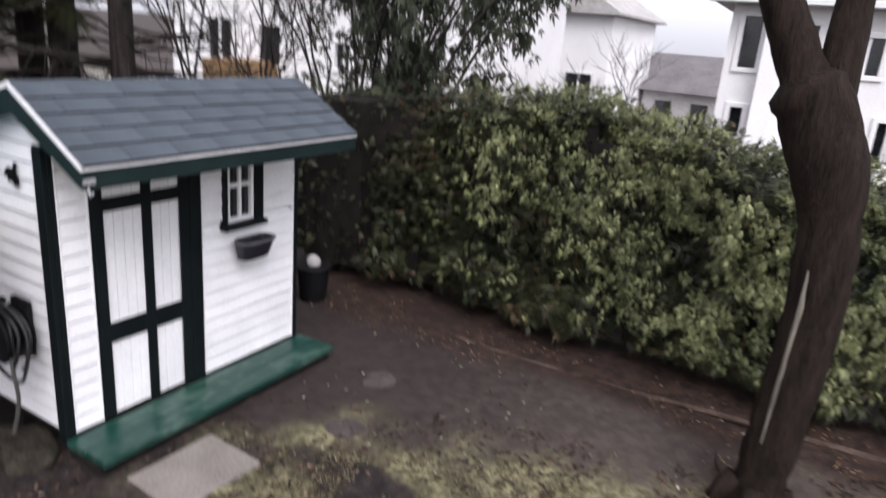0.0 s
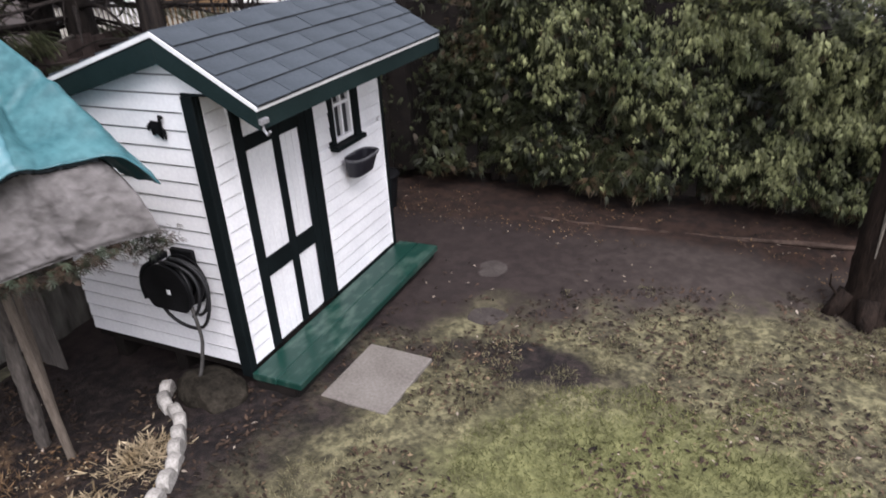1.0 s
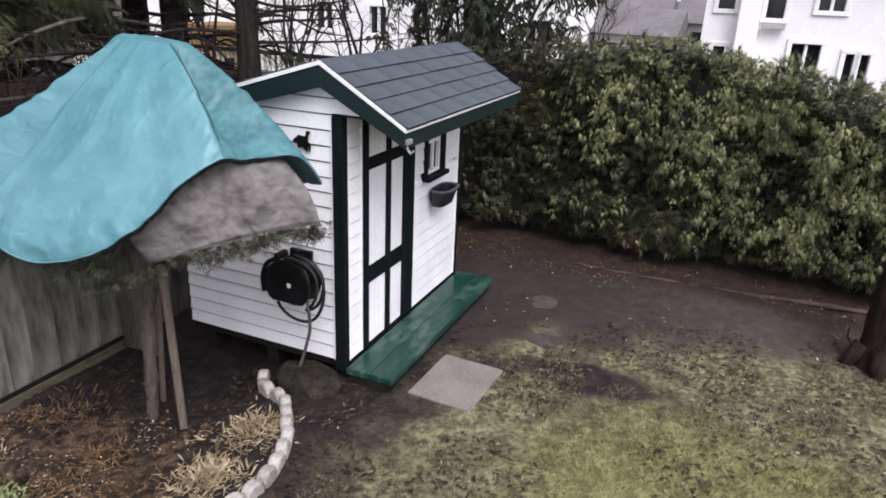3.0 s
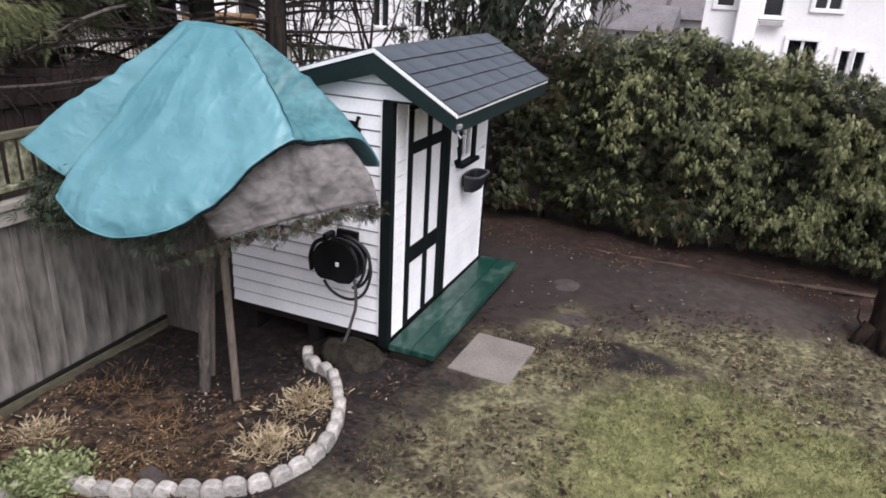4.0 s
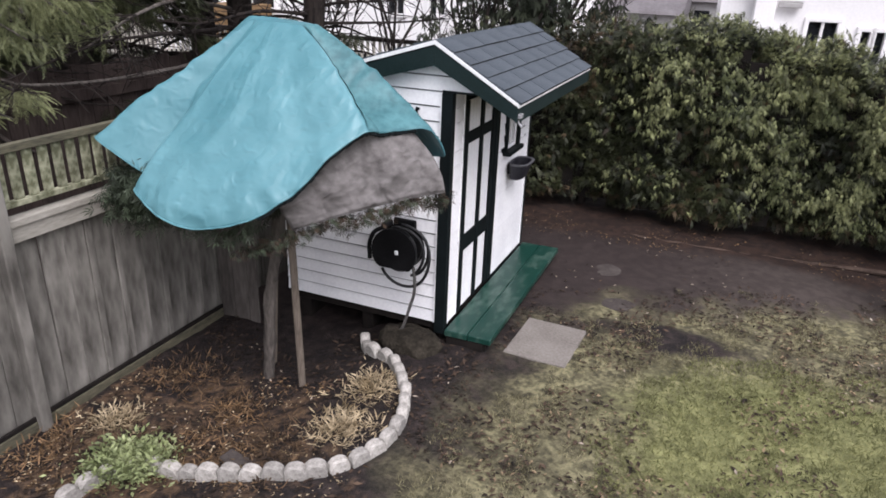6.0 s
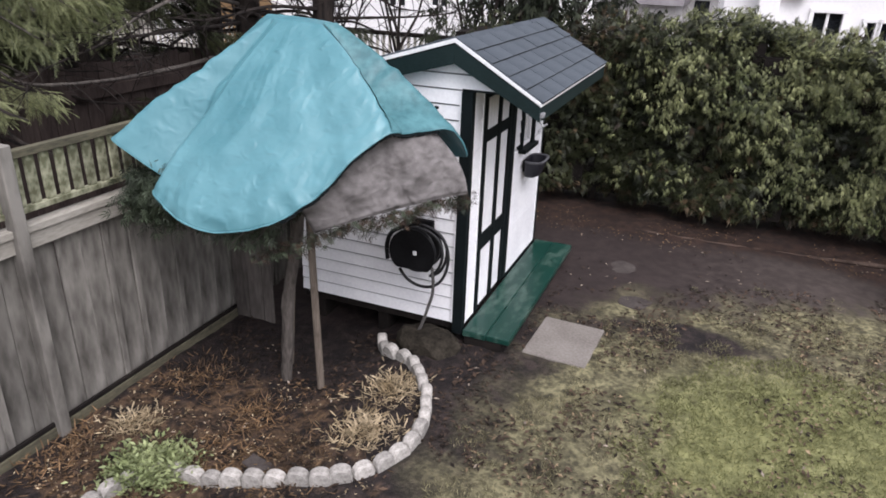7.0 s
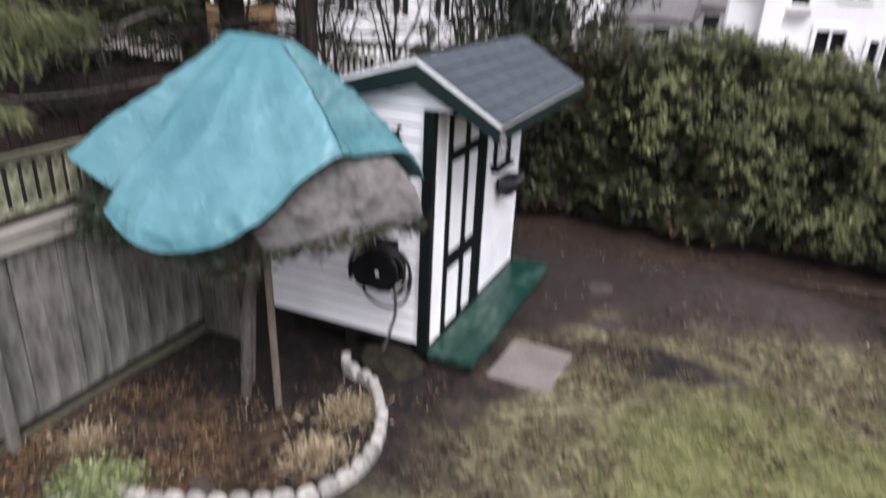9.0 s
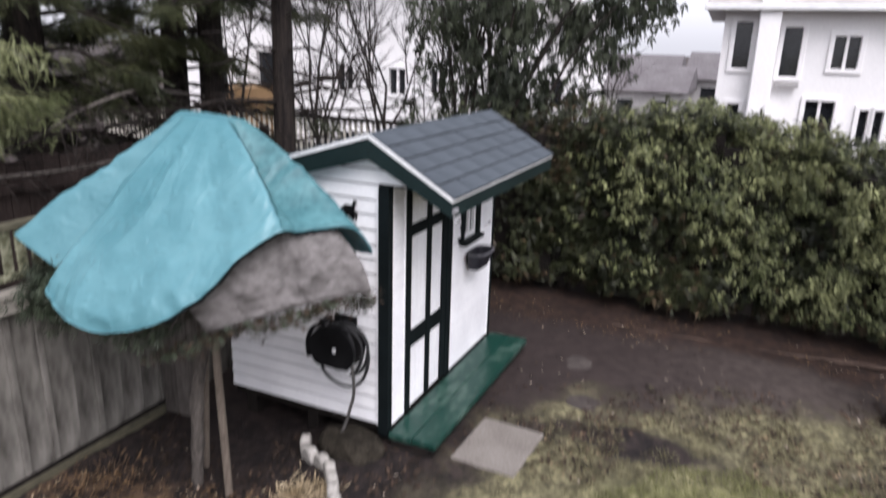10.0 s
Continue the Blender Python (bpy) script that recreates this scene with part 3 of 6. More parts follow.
part("door_post", box((-0.018, 0.237, 0.085), (0.016, 0.25, 1.98), 0.002), M_TRIM, shed)
part("header", box((-0.015, 0.252, 1.79), (0.022, 0.946, 1.9), 0.003), M_TRIM, shed)

# the window
window = part("window", box((-0.02, 1.24, 1.205), (-0.012, 1.61, 1.72), 0), M_GLASS, shed, "small window with white cross bars and dark surround")
for name, lo, hi, mat in (
    ("frame", (-0.015, 1.238, 1.2), (0.035, 1.27, 1.75), M_TRIM),
    ("frame", (-0.015, 1.53, 1.2), (0.04, 1.612, 1.75), M_TRIM),
    ("sill", (-0.01, 1.215, 1.165), (0.075, 1.625, 1.2), M_TRIM),
    ("sash_stile", (-0.01, 1.272, 1.21), (0.022, 1.3, 1.74), M_SIDING),
    ("sash_stile", (-0.01, 1.5, 1.21), (0.022, 1.528, 1.74), M_SIDING),
    ("muntin", (-0.008, 1.388, 1.243), (0.018, 1.412, 1.74), M_SIDING),
    ("muntin", (-0.008, 1.301, 1.47), (0.019, 1.387, 1.495), M_SIDING),
    ("muntin", (-0.008, 1.413, 1.47), (0.019, 1.499, 1.495), M_SIDING),
    ("sash_rail", (-0.01, 1.301, 1.21), (0.021, 1.499, 1.242), M_SIDING),
):
    part(name, box(lo, hi, 0.002), mat, window)

# the roof
FRONT_LEN = math.hypot(EAVE_X - RIDGE_X, RIDGE_Z - EAVE_Z)
REAR_LEN = math.hypot(RIDGE_X - REAR_X, RIDGE_Z - REAR_Z)
roof = part("roof", prism([(RIDGE_X, RIDGE_Z - 0.005), (EAVE_X - 0.012, roof_z(EAVE_X - 0.012) - 0.005), (EAVE_X - 0.012, roof_z(EAVE_X - 0.012) - 0.03), (RIDGE_X, RIDGE_Z - 0.045), (REAR_X + 0.01, REAR_Z - 0.03), (REAR_X + 0.01, REAR_Z - 0.005)], 1, ROOF_Y0 + 0.02, ROOF_Y1 - 0.02), M_DARK, shed, "roof of blue-grey shingles with dark green bargeboards")
slope_f = Matrix.Translation((RIDGE_X, 0, RIDGE_Z)) @ Matrix.Rotation(math.atan2(RIDGE_Z - EAVE_Z, EAVE_X - RIDGE_X), 4, "Y")
slope_r = Matrix.Translation((RIDGE_X, 0, RIDGE_Z)) @ Matrix.Rotation(math.pi, 4, "Z") @ Matrix.Rotation(math.atan2(RIDGE_Z - REAR_Z, RIDGE_X - REAR_X), 4, "Y")


def shingle_mesh(length, width):
    bm = bmesh.new()
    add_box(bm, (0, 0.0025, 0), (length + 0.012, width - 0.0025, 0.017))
    # butt faces near-black: dark asphalt edges and the courses' shadow lines painted in
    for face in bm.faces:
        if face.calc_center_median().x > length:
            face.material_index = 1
    bmesh.ops.rotate(bm, cent=(0, 0, 0), matrix=Matrix.Rotation(-0.075, 3, "Y"), verts=bm.verts)
    return bm


def lay_shingles(slope, length, courses, flip):
    step = length / courses
    rnd = random.Random(5 + courses)
    whole, edge_y = None, (ROOF_Y0 + 0.004, ROOF_Y1 - 0.004)
    for c in range(courses):
        y = edge_y[0] - (0.15 if c % 2 else 0.02)
        while y < edge_y[1] - 0.01:
            a, b = max(y, edge_y[0]), min(y + 0.305, edge_y[1])
            if b - a > 0.02:
                if b - a > 0.3:
                    if whole is None:
                        ob = part("shingle", shingle_mesh(step, 0.305), M_SHINGLE, roof)
                        whole = ob.data
                    else:
                        ob = new("shingle", whole)
                        ob.parent = roof
                else:
                    ob = part("shingle", shingle_mesh(step, b - a), M_SHINGLE, roof)
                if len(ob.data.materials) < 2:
                    ob.data.materials.append(M_BUTTSHADE)
                ob.matrix_parent_inverse = Matrix()
                yy = -b if flip else a
                ob.matrix_basis = slope @ Matrix.Translation((c * step - 0.006, yy, 0.004 + rnd.uniform(0, 0.004))) @ Matrix.Rotation(rnd.uniform(-0.006, 0.006), 4, "Z")
            y += 0.305


lay_shingles(slope_f, FRONT_LEN, 5, False)
lay_shingles(slope_r, REAR_LEN, 10, True)
step_y = (ROOF_Y1 - ROOF_Y0 - 0.01) / 9
for k in range(9):
    y0 = ROOF_Y0 + 0.005 + k * step_y
    z_lift = 0.026 + 0.0015 * (k % 2)
    cap = prism([(RIDGE_X - 0.1, roof_z(RIDGE_X - 0.1) + z_lift), (RIDGE_X, RIDGE_Z + z_lift + 0.004), (RIDGE_X + 0.09, roof_z(RIDGE_X + 0.09) + z_lift), (RIDGE_X + 0.09, roof_z(RIDGE_X + 0.09) + z_lift - 0.008), (RIDGE_X, RIDGE_Z + z_lift - 0.005), (RIDGE_X - 0.1, roof_z(RIDGE_X - 0.1) + z_lift - 0.008)], 1, y0, y0 + step_y - 0.003)
    part("ridge_shingle", cap, M_SHINGLE, roof)
# bargeboards with pale drip edges
for y in (ROOF_Y0, ROOF_Y1 - 0.02):
    for (x1, z1) in ((EAVE_X, EAVE_Z), (REAR_X, REAR_Z)):
        part("bargeboard", prism([(RIDGE_X, RIDGE_Z - 0.012), (x1, z1 - 0.012), (x1, z1 - 0.105), (RIDGE_X, RIDGE_Z - 0.14)], 1, y, y + 0.02, 0.002), M_BARGE, roof)
        part("drip_edge", prism([(RIDGE_X, RIDGE_Z + 0.024), (x1, z1 + 0.018), (x1, z1 - 0.003), (RIDGE_X, RIDGE_Z - 0.003)], 1, y - 0.004 if y < 1 else y + 0.018, y + 0.006 if y < 1 else y + 0.026), M_EDGE, roof, "white metal edge strip")
part("fascia", box((EAVE_X - 0.02, ROOF_Y0 + 0.022, EAVE_Z - 0.11), (EAVE_X - 0.002, ROOF_Y1 - 0.022, EAVE_Z - 0.004), 0.002), M_BARGE, roof)
part("eave_strip", box((EAVE_X - 0.003, ROOF_Y0 - 0.002, EAVE_Z - 0.008), (EAVE_X + 0.006, ROOF_Y1 + 0.002, EAVE_Z + 0.012), 0.001), M_EDGE, roof, "pale metal eave strip")
part("soffit", prism([(0.03, roof_z(0.03) - 0.075), (EAVE_X - 0.022, EAVE_Z - 0.1), (EAVE_X - 0.022, EAVE_Z - 0.09), (0.03, roof_z(0.03) - 0.065)], 1, ROOF_Y0 + 0.024, ROOF_Y1 - 0.024), M_BARGE, roof)

# small white lamp bracket under the eave corner
bm = tube([(0.49, -0.05, 1.775), (0.5, -0.055, 1.74), (0.525, -0.06, 1.715), (0.545, -0.06, 1.735)], 0.008, 8)
add_box(bm, (0.465, -0.085, 1.77), (0.52, -0.02, 1.8), 0.004)
bracket = finish("hook_bracket", bm, M_GALV)
tagged(bracket, "small pale grey metal hook bracket under the shed eave", "bracket")

# the porch step
porch = empty("porch_step", "low worn green painted plank step along the shed front", "step", at=(0.22, 0.95, -0.03))
for i, (x0, x1) in enumerate(((0.026, 0.2135), (0.2155, 0.402))):
    part("plank", box((x0, -0.03 + 0.004 * i, 0.018), (x1, 2.055 + 0.006 * i, 0.068), 0.006), M_PORCH, porch)
# near-black set-back board stands in for the shade under the step
part("shade_board", box((0.345, -0.01, -0.06), (0.365, 2.04, 0.017), 0.003), M_DARK, porch)
for y in (-0.02, 1.0, 2.02):
    part("bearer", box((0.04, y, -0.06), (0.344, y + 0.03, 0.017), 0.003), M_DARK, porch)

# planter below the window
planter = empty("window_planter", "dark violet-grey plastic planter hung below the window", "planter", at=(0.1, 1.42, 0.95))


def basin(levels, sides=36):
    """Rounded-oblong rings lofted into an open bowl, set against the wall: (height, half depth, half width)."""
    bm = bmesh.new()
    rings = []
    for z, hx, hy in levels:
        ring = []
        for k in range(sides):
            a = 2 * math.pi * k / sides
            c, sn = math.cos(a), math.sin(a)
            ring.append(bm.verts.new((0.03 + hx + hx * math.copysign(abs(c) ** 0.62, c), 1.45 + hy * math.copysign(abs(sn) ** 0.62, sn), z)))
        rings.append(ring)
    for p, q in zip(rings, rings[1:]):
        for k in range(sides):
            bm.faces.new((p[k], p[(k + 1) % sides], q[(k + 1) % sides], q[k]))
    return bm, rings


bm, rings = basin(((0.925, 0.052, 0.105), (0.94, 0.064, 0.125), (1.04, 0.08, 0.152), (1.075, 0.086, 0.162), (1.075, 0.078, 0.152), (1.0, 0.068, 0.138)))
bm.faces.new(rings[0][::-1])
bm.faces.new(rings[-1])
part("trough", bm, M_PLANTER, planter)
bm, rings = basin(((1.066, 0.088, 0.165), (1.082, 0.091, 0.169), (1.088, 0.087, 0.165), (1.08, 0.079, 0.153)))
part("rim", bm, M_RIMGREY, planter, "paler worn rim")
for y in (1.38, 1.5):
    part("bracket", box((0.012, y, 0.96), (0.03, y + 0.02, 1.06), 0.002), M_BLACK, planter)

# hose reel on the gable
reel = empty("hose_reel", "black wall-mounted garden hose reel with a loose coil", "hose reel", at=(-0.32, -0.02, 0.5))
RC = Vector((-0.325, -0.13, 0.72))


def disc(c, r0, r1, y0, y1, sides=28):
    """A ring with its axis along y."""
    bm = bmesh.new()
    rings = [[bm.verts.new((c.x + r * math.cos(a), c.y + y, c.z + r * math.sin(a))) for a in [2 * math.pi * k / sides for k in range(sides)]] for r, y in ((r0, y0), (r1, y0), (r1, y1), (r0, y1))]
    for a, b in zip(rings, rings[1:] + rings[:1]):
        for k in range(sides):
            bm.faces.new((a[k], a[(k + 1) % sides], b[(k + 1) % sides], b[k]))
    return bm


cover = [RC + Vector((0.182 * math.cos(q), 0, 0.182 * math.sin(q))) for q in [radians(-48 + 276 * k / 30) for k in range(31)]]
part("front_cover", prism([(p.x, p.z) for p in cover], 1, RC.y - 0.092, RC.y - 0.074, 0.008), M_BLACK, reel)
part("flange", disc(RC, 0.02, 0.175, 0.07, 0.08), M_BLACK, reel)
part("drum", disc(RC, 0.015, 0.09, -0.0735, 0.0695), M_BLACK, reel)
part("hub_cap", box((RC.x + 0.012, RC.y - 0.1, RC.z - 0.012), (RC.x + 0.042, RC.y - 0.0925, RC.z + 0.022), 0.004), M_EDGE, reel, "small square white hub cap")
part("wall_bracket", box((RC.x - 0.09, -0.045, RC.z - 0.16), (RC.x + 0.09, -0.012, RC.z + 0.2), 0.006), M_BLACK, reel)
part("top_lug", box((RC.x - 0.12, RC.y - 0.06, RC.z + 0.155), (RC.x - 0.075, RC.y + 0.06, RC.z + 0.2), 0.008), M_BLACK, reel)
wound = []
for k in range(190):
    a = k * 2 * math.pi / 26
    lay = k / 190
    wound.append(RC + Vector(((0.11 + 0.055 * lay) * math.cos(a), -0.055 + 0.11 * abs(((k / 26) % 2) - 1), (0.11 + 0.055 * lay) * math.sin(a))))
part("wound_hose", tube(wound, 0.013, 7), M_HOSE, reel, smooth=True)
# loose turns that have sprung off the drum, the lowest hanging under the cover
for dx, dz, rx, rz, sy, a0, a1 in ((0.035, -0.005, 0.19, 0.195, -0.05, -60, 110), (0.055, -0.045, 0.205, 0.25, -0.02, -150, 95), (0.05, -0.015, 0.185, 0.2, 0.01, -70, 100)):
    ring = [RC + Vector((dx + rx * math.cos(a), sy + 0.012 * math.sin(3 * a), dz + rz * math.sin(a))) for a in [radians(a0 + (a1 - a0) * k / 22) for k in range(23)]]
    part("hose_loop", tube(ring, 0.0115, 7), M_HOSE, reel, smooth=True)
tail = spline([RC + Vector((0.15, -0.06, -0.1)), RC + Vector((0.165, -0.065, -0.2)), RC + Vector((0.155, -0.05, -0.32)), (-0.2, -0.17, 0.3), (-0.26, -0.18, 0.1), (-0.34, -0.2, -0.02), (-0.45, -0.2, -0.055)])
part("hose_end", tube(tail, 0.012, 7), M_GREYHOSE, reel, smooth=True)
arm = spline([RC + Vector((-0.1, -0.03, 0.165)), RC + Vector((-0.175, -0.06, 0.12)), RC + Vector((-0.21, -0.07, 0.02)), RC + Vector((-0.205, -0.07, -0.09))])
part("carrying_arm", tube(arm, 0.016, 8), M_BLACK, reel, smooth=True)

# plain dark ornament on the gable
orn = bmesh.new()
for outline in (
    [(-0.345, 1.66), (-0.33, 1.685), (-0.27, 1.68), (-0.255, 1.665), (-0.26, 1.58), (-0.335, 1.64)],
    [(-0.275, 1.672), (-0.262, 1.72), (-0.235, 1.715), (-0.238, 1.7), (-0.25, 1.695), (-0.256, 1.66)],
    [(-0.34, 1.65), (-0.33, 1.65), (-0.322, 1.6), (-0.332, 1.6)],
    [(-0.315, 1.65), (-0.306, 1.65), (-0.312, 1.602), (-0.32, 1.602)],
    [(-0.275, 1.65), (-0.266, 1.65), (-0.256, 1.595), (-0.266, 1.595)],
    [(-0.265, 1.66), (-0.258, 1.65), (-0.232, 1.63), (-0.24, 1.58)],
    [(-0.345, 1.672), (-0.338, 1.66), (-0.36, 1.625), (-0.368, 1.65)],
):
    tmp = prism(outline, 1, -0.022, -0.012)
    me = bpy.data.meshes.new("tmp")
    tmp.to_mesh(me)
    tmp.free()
    orn.from_mesh(me)
    bpy.data.meshes.remove(me)
ornament = finish("wall_ornament", orn, M_BLACK)
ornament.location = (0.004, 0.0, 0.04)
tagged(ornament, "small flat black cut-out ornament on the gable siding", "ornament")

# ---- slabs and stones ----
slab = finish("paving_slab", box((-0.245, -0.305, -0.05), (0.245, 0.305, 0.0), 0.006), M_SLAB)
slab.matrix_basis = pose(0.745, 0.345, -0.034, 1.0, -0.6, -3)
tagged(slab, "square grey concrete paver set in soil by the step", "paving slab")


def flat_stone(r, seed):
    rnd = random.Random(seed)
    k = 14
    out = [(r * (1 + rnd.uniform(-0.18, 0.12)) * math.cos(2 * math.pi * i / k), 0.8 * r * (1 + rnd.uniform(-0.18, 0.12)) * math.sin(2 * math.pi * i / k)) for i in range(k)]
    return prism(out, 2, -0.04, 0.006, 0.004)


for i, (x, y, r) in enumerate(((1.15, 1.31, 0.15), (0.94, 2.0, 0.16))):
    st = finish("stepping_stone", flat_stone(r, i), M_STONE)
    st.matrix_basis = pose(x, y, float(ground_z(x, y)), 0, 0, 20 + 70 * i)
    tagged(st, "irregular flat brown stepping stone sunk in the path", "stone", "stepping stones")

brick = finish("flat_stone", box((-0.115, -0.05, -0.04), (0.115, 0.05, 0.01), 0.006), M_STONE)
brick.matrix_basis = pose(-0.57, -1.77, float(ground_z(-0.57, -1.77)) + 0.012, 3, -2, -12)
tagged(brick, "flat brown stone lying in the bed inside the edging", "stone")

boulder = bmesh.new()
bmesh.ops.create_icosphere(boulder, subdivisions=4, radius=1.0)
for v in boulder.verts:
    d = v.co.normalized()
    k = 1 + 0.2 * noise.noise(d * 1.7) + 0.1 * noise.noise(d * 4) + 0.03 * noise.noise(d * 14)
    v.co = Vector((d.x * 0.27 * k, d.y * 0.17 * k, min(max(d.z, -0.3), 0.72 + 0.12 * noise.noise(d * 5)) * 0.19 * k))
rock = finish("boulder", boulder, M_BOULDER, smooth=True)
rock.matrix_basis = pose(-0.19, -0.17, -0.06, 0, 0, -8)
tagged(rock, "low dark mossy boulder by the shed corner", "boulder")

# ---- scalloped edging round the bed ----
EDGE = spline([(-0.59, -0.1, 0), (-0.56, -0.22, 0), (-0.44, -0.36, 0), (-0.24, -0.45, 0), (-0.08, -0.6, 0), (0.1, -0.86, 0), (0.18, -1.13, 0), (0.17, -1.39, 0), (0.04, -1.62, 0), (-0.17, -1.79, 0), (-0.46, -1.9, 0), (-0.76, -1.965, 0), (-1.0, -1.99, 0), (-1.15, -2.06, 0), (-1.24, -2.19, 0), (-1.27, -2.38, 0), (-1.24, -2.6, 0)], 12)
edging = empty("bed_edging", "curved row of scalloped grey concrete edging stones", "edging", at=(0.1, -1.0, -0.1))


def edging_mesh(seed):
    rnd = random.Random(seed)
    w, h, t = 0.066, 0.108, 0.036
    out = [(-w, -0.05), (w, -0.05), (w, h * 0.42)] + [(w * math.cos(a), h * 0.48 + h * 0.52 * math.sin(a)) for a in [radians(d) for d in (18, 40, 65, 90, 115, 140, 162)]] + [(-w, h * 0.42)]
    bm = prism([(x * rnd.uniform(0.96, 1.02), zz) for x, zz in out], 1, -t, t, 0.012)
    return bm


shapes = []
run, k = 0.0, 0
for a, b in zip(EDGE, EDGE[1:]):
    run += (b - a).length
    if run >= 0.126:
        run -= 0.126
        d = (b - a).normalized()
        if len(shapes) < 5:
            ob = part("edging_stone", edging_mesh(k), M_EDGING, edging)
            shapes.append(ob.data)
        else:
            ob = new("edging_stone", shapes[k % 5])
            ob.parent = edging
        rnd = random.Random(k)
        ob.matrix_parent_inverse = Matrix.Translation(edging.location).inverted()
        ob.matrix_basis = pose(a.x, a.y, float(ground_z(a.x, a.y)) - 0.015 + rnd.uniform(-0.012, 0.012), rnd.uniform(-6, 6), rnd.uniform(-4, 4), math.degrees(math.atan2(d.y, d.x)) + rnd.uniform(-5, 5))
        k += 1

# ---- the fence ----
FX = -2.0
fence = empty("board_fence", "weathered grey board fence with a mossy trellis top", "fence", at=(FX, -1.5, -0.2))
rnd = random.Random(11)
y = -5.2
boards = {}
# boards beyond the return fence are added to keep the gap there dark
while y < 2.8:
    w = rnd.choice((0.17, 0.19, 0.21))
    zb = float(ground_z(FX, y)) - 0.03
    key = w
    if key not in boards:
        ob = part("board", box((-0.01, 0.002, 0.0), (0.01, w - 0.002, 1.38), 0.003), M_FENCE, fence)
        boards[key] = ob.data
    else:
        ob = new("board", boards[key])
        ob.parent = fence
    ob.matrix_parent_inverse = Matrix.Translation(fence.location).inverted()
    ob.matrix_basis = pose(FX + rnd.uniform(-0.007, 0.007), y, zb, rnd.uniform(-0.5, 0.5), rnd.uniform(-0.4, 0.4), rnd.uniform(-1.5, 1.5))
    if rnd.random() < 0.35:
        part("batten", box((FX + 0.014, y - 0.02, zb + 0.02), (FX + 0.03, y + 0.025, 1.17), 0.003), M_FENCE, fence)
    y += w
# dark strip stands in for the shadow line above the kick board
part("gap_shade", box((FX + 0.0315, -5.2, -0.108), (FX + 0.05, -0.23, -0.075), 0.003), M_DARK, fence)
part("kick_board", box((FX + 0.0315, -5.2, -0.24), (FX + 0.055, -0.23, -0.11), 0.004), M_MOSSRAIL, fence)
part("top_rail", box((FX - 0.03, -5.2, 1.175), (FX + 0.065, 2.8, 1.22), 0.004), M_RAILWOOD, fence, "paler weathered top rail")
part("face_rail", box((FX + 0.0315, -5.2, 1.075), (FX + 0.05, 2.8, 1.173), 0.004), M_RAILWOOD, fence)
for yp in (-4.4, -1.97):
    part("post", box((FX + 0.0125, yp - 0.038, -0.3), (FX + 0.095, yp + 0.038, 1.7), 0.006), M_FENCE, fence)
for yp in (0.12, 2.4):
    part("post", box((FX + 0.0325, yp - 0.04, 1.221), (FX + 0.1, yp + 0.04, 1.7), 0.006), M_FENCE, fence)
part("trellis_rail", box((FX - 0.025, -5.2, 1.6), (FX + 0.03, 2.8, 1.645), 0.003), M_MOSSRAIL, fence)
part("trellis_rail", box((FX - 0.018, -5.2, 1.28), (FX + 0.028, 2.8, 1.315), 0.003), M_LATTICE, fence)
y = -5.15
slat = None
while y < 2.75:
    if slat is None:
        ob = part("slat", box((-0.008, 0, 0), (0.008, 0.063, 0.284), 0.002), M_LATTICE, fence)
        slat = ob.data
    else:
        ob = new("slat", slat)
        ob.parent = fence
    ob.matrix_parent_inverse = Matrix.Translation(fence.location).inverted()
    ob.matrix_basis = pose(FX + 0.005, y, 1.3155, rnd.uniform(-1, 1), 0, 0)
    y += 0.098

# boards and rail coloured darker to stand in for the tarpaulin's shade
return_fence = empty("return_fence", "short grey board fence beside the shed, coloured darker for shade", "fence", at=(-1.65, -0.2, -0.2))
x = -1.97
while x < -1.6:
    w = min(0.145, -1.58 - x)
    part("board", box((x + 0.002, -0.22, -0.26), (x + w - 0.002, -0.2, 1.45 + rnd.uniform(-0.02, 0.02)), 0.003), M_GREYSHADE, return_fence)
    x += 0.147
part("rail", box((-1.96, -0.198, 1.05), (-1.6, -0.16, 1.14), 0.004), M_BROWNSHADE, return_fence)


# ---- the weeping tree under its tarpaulin ----
weeping = empty("weeping_tree", "weeping evergreen on a rough trunk, staked and wrapped for winter", "tree", at=(-0.97, -0.75, -0.2))
part("trunk", tube(spline([(-1.045, -0.83, -0.24), (-1.01, -0.83, 0.12), (-0.98, -0.83, 0.5), (-0.9, -0.82, 0.9), (-0.88, -0.75, 1.5), (-0.9, -0.6, 2.15)], 5), [0.045, 0.038, 0.041, 0.036, 0.042, 0.046, 0.04, 0.036, 0.042, 0.044, 0.04, 0.038] + [0.042] * 8 + [0.03] * 6, 12, 0.12), M_TRUNK, weeping)
stakes = ((-0.71, -0.88, 0.026, 0.02, "brown timber stake with a rounded side"), (-1.12, -0.66, 0.02, -0.06, "thin grey timber stake"))
for sx, sy, r, lean, label in stakes:
    st = finish("tree_stake", tube([(sx, sy, float(ground_z(sx, sy)) - 0.05), (sx - lean, sy, 0.5), (sx - 2 * lean, sy, 1.35)], [r, r * 0.98, r * 0.95], 10, 0.05), M_STAKE)
    tagged(st, label, "stake", "tree stakes")

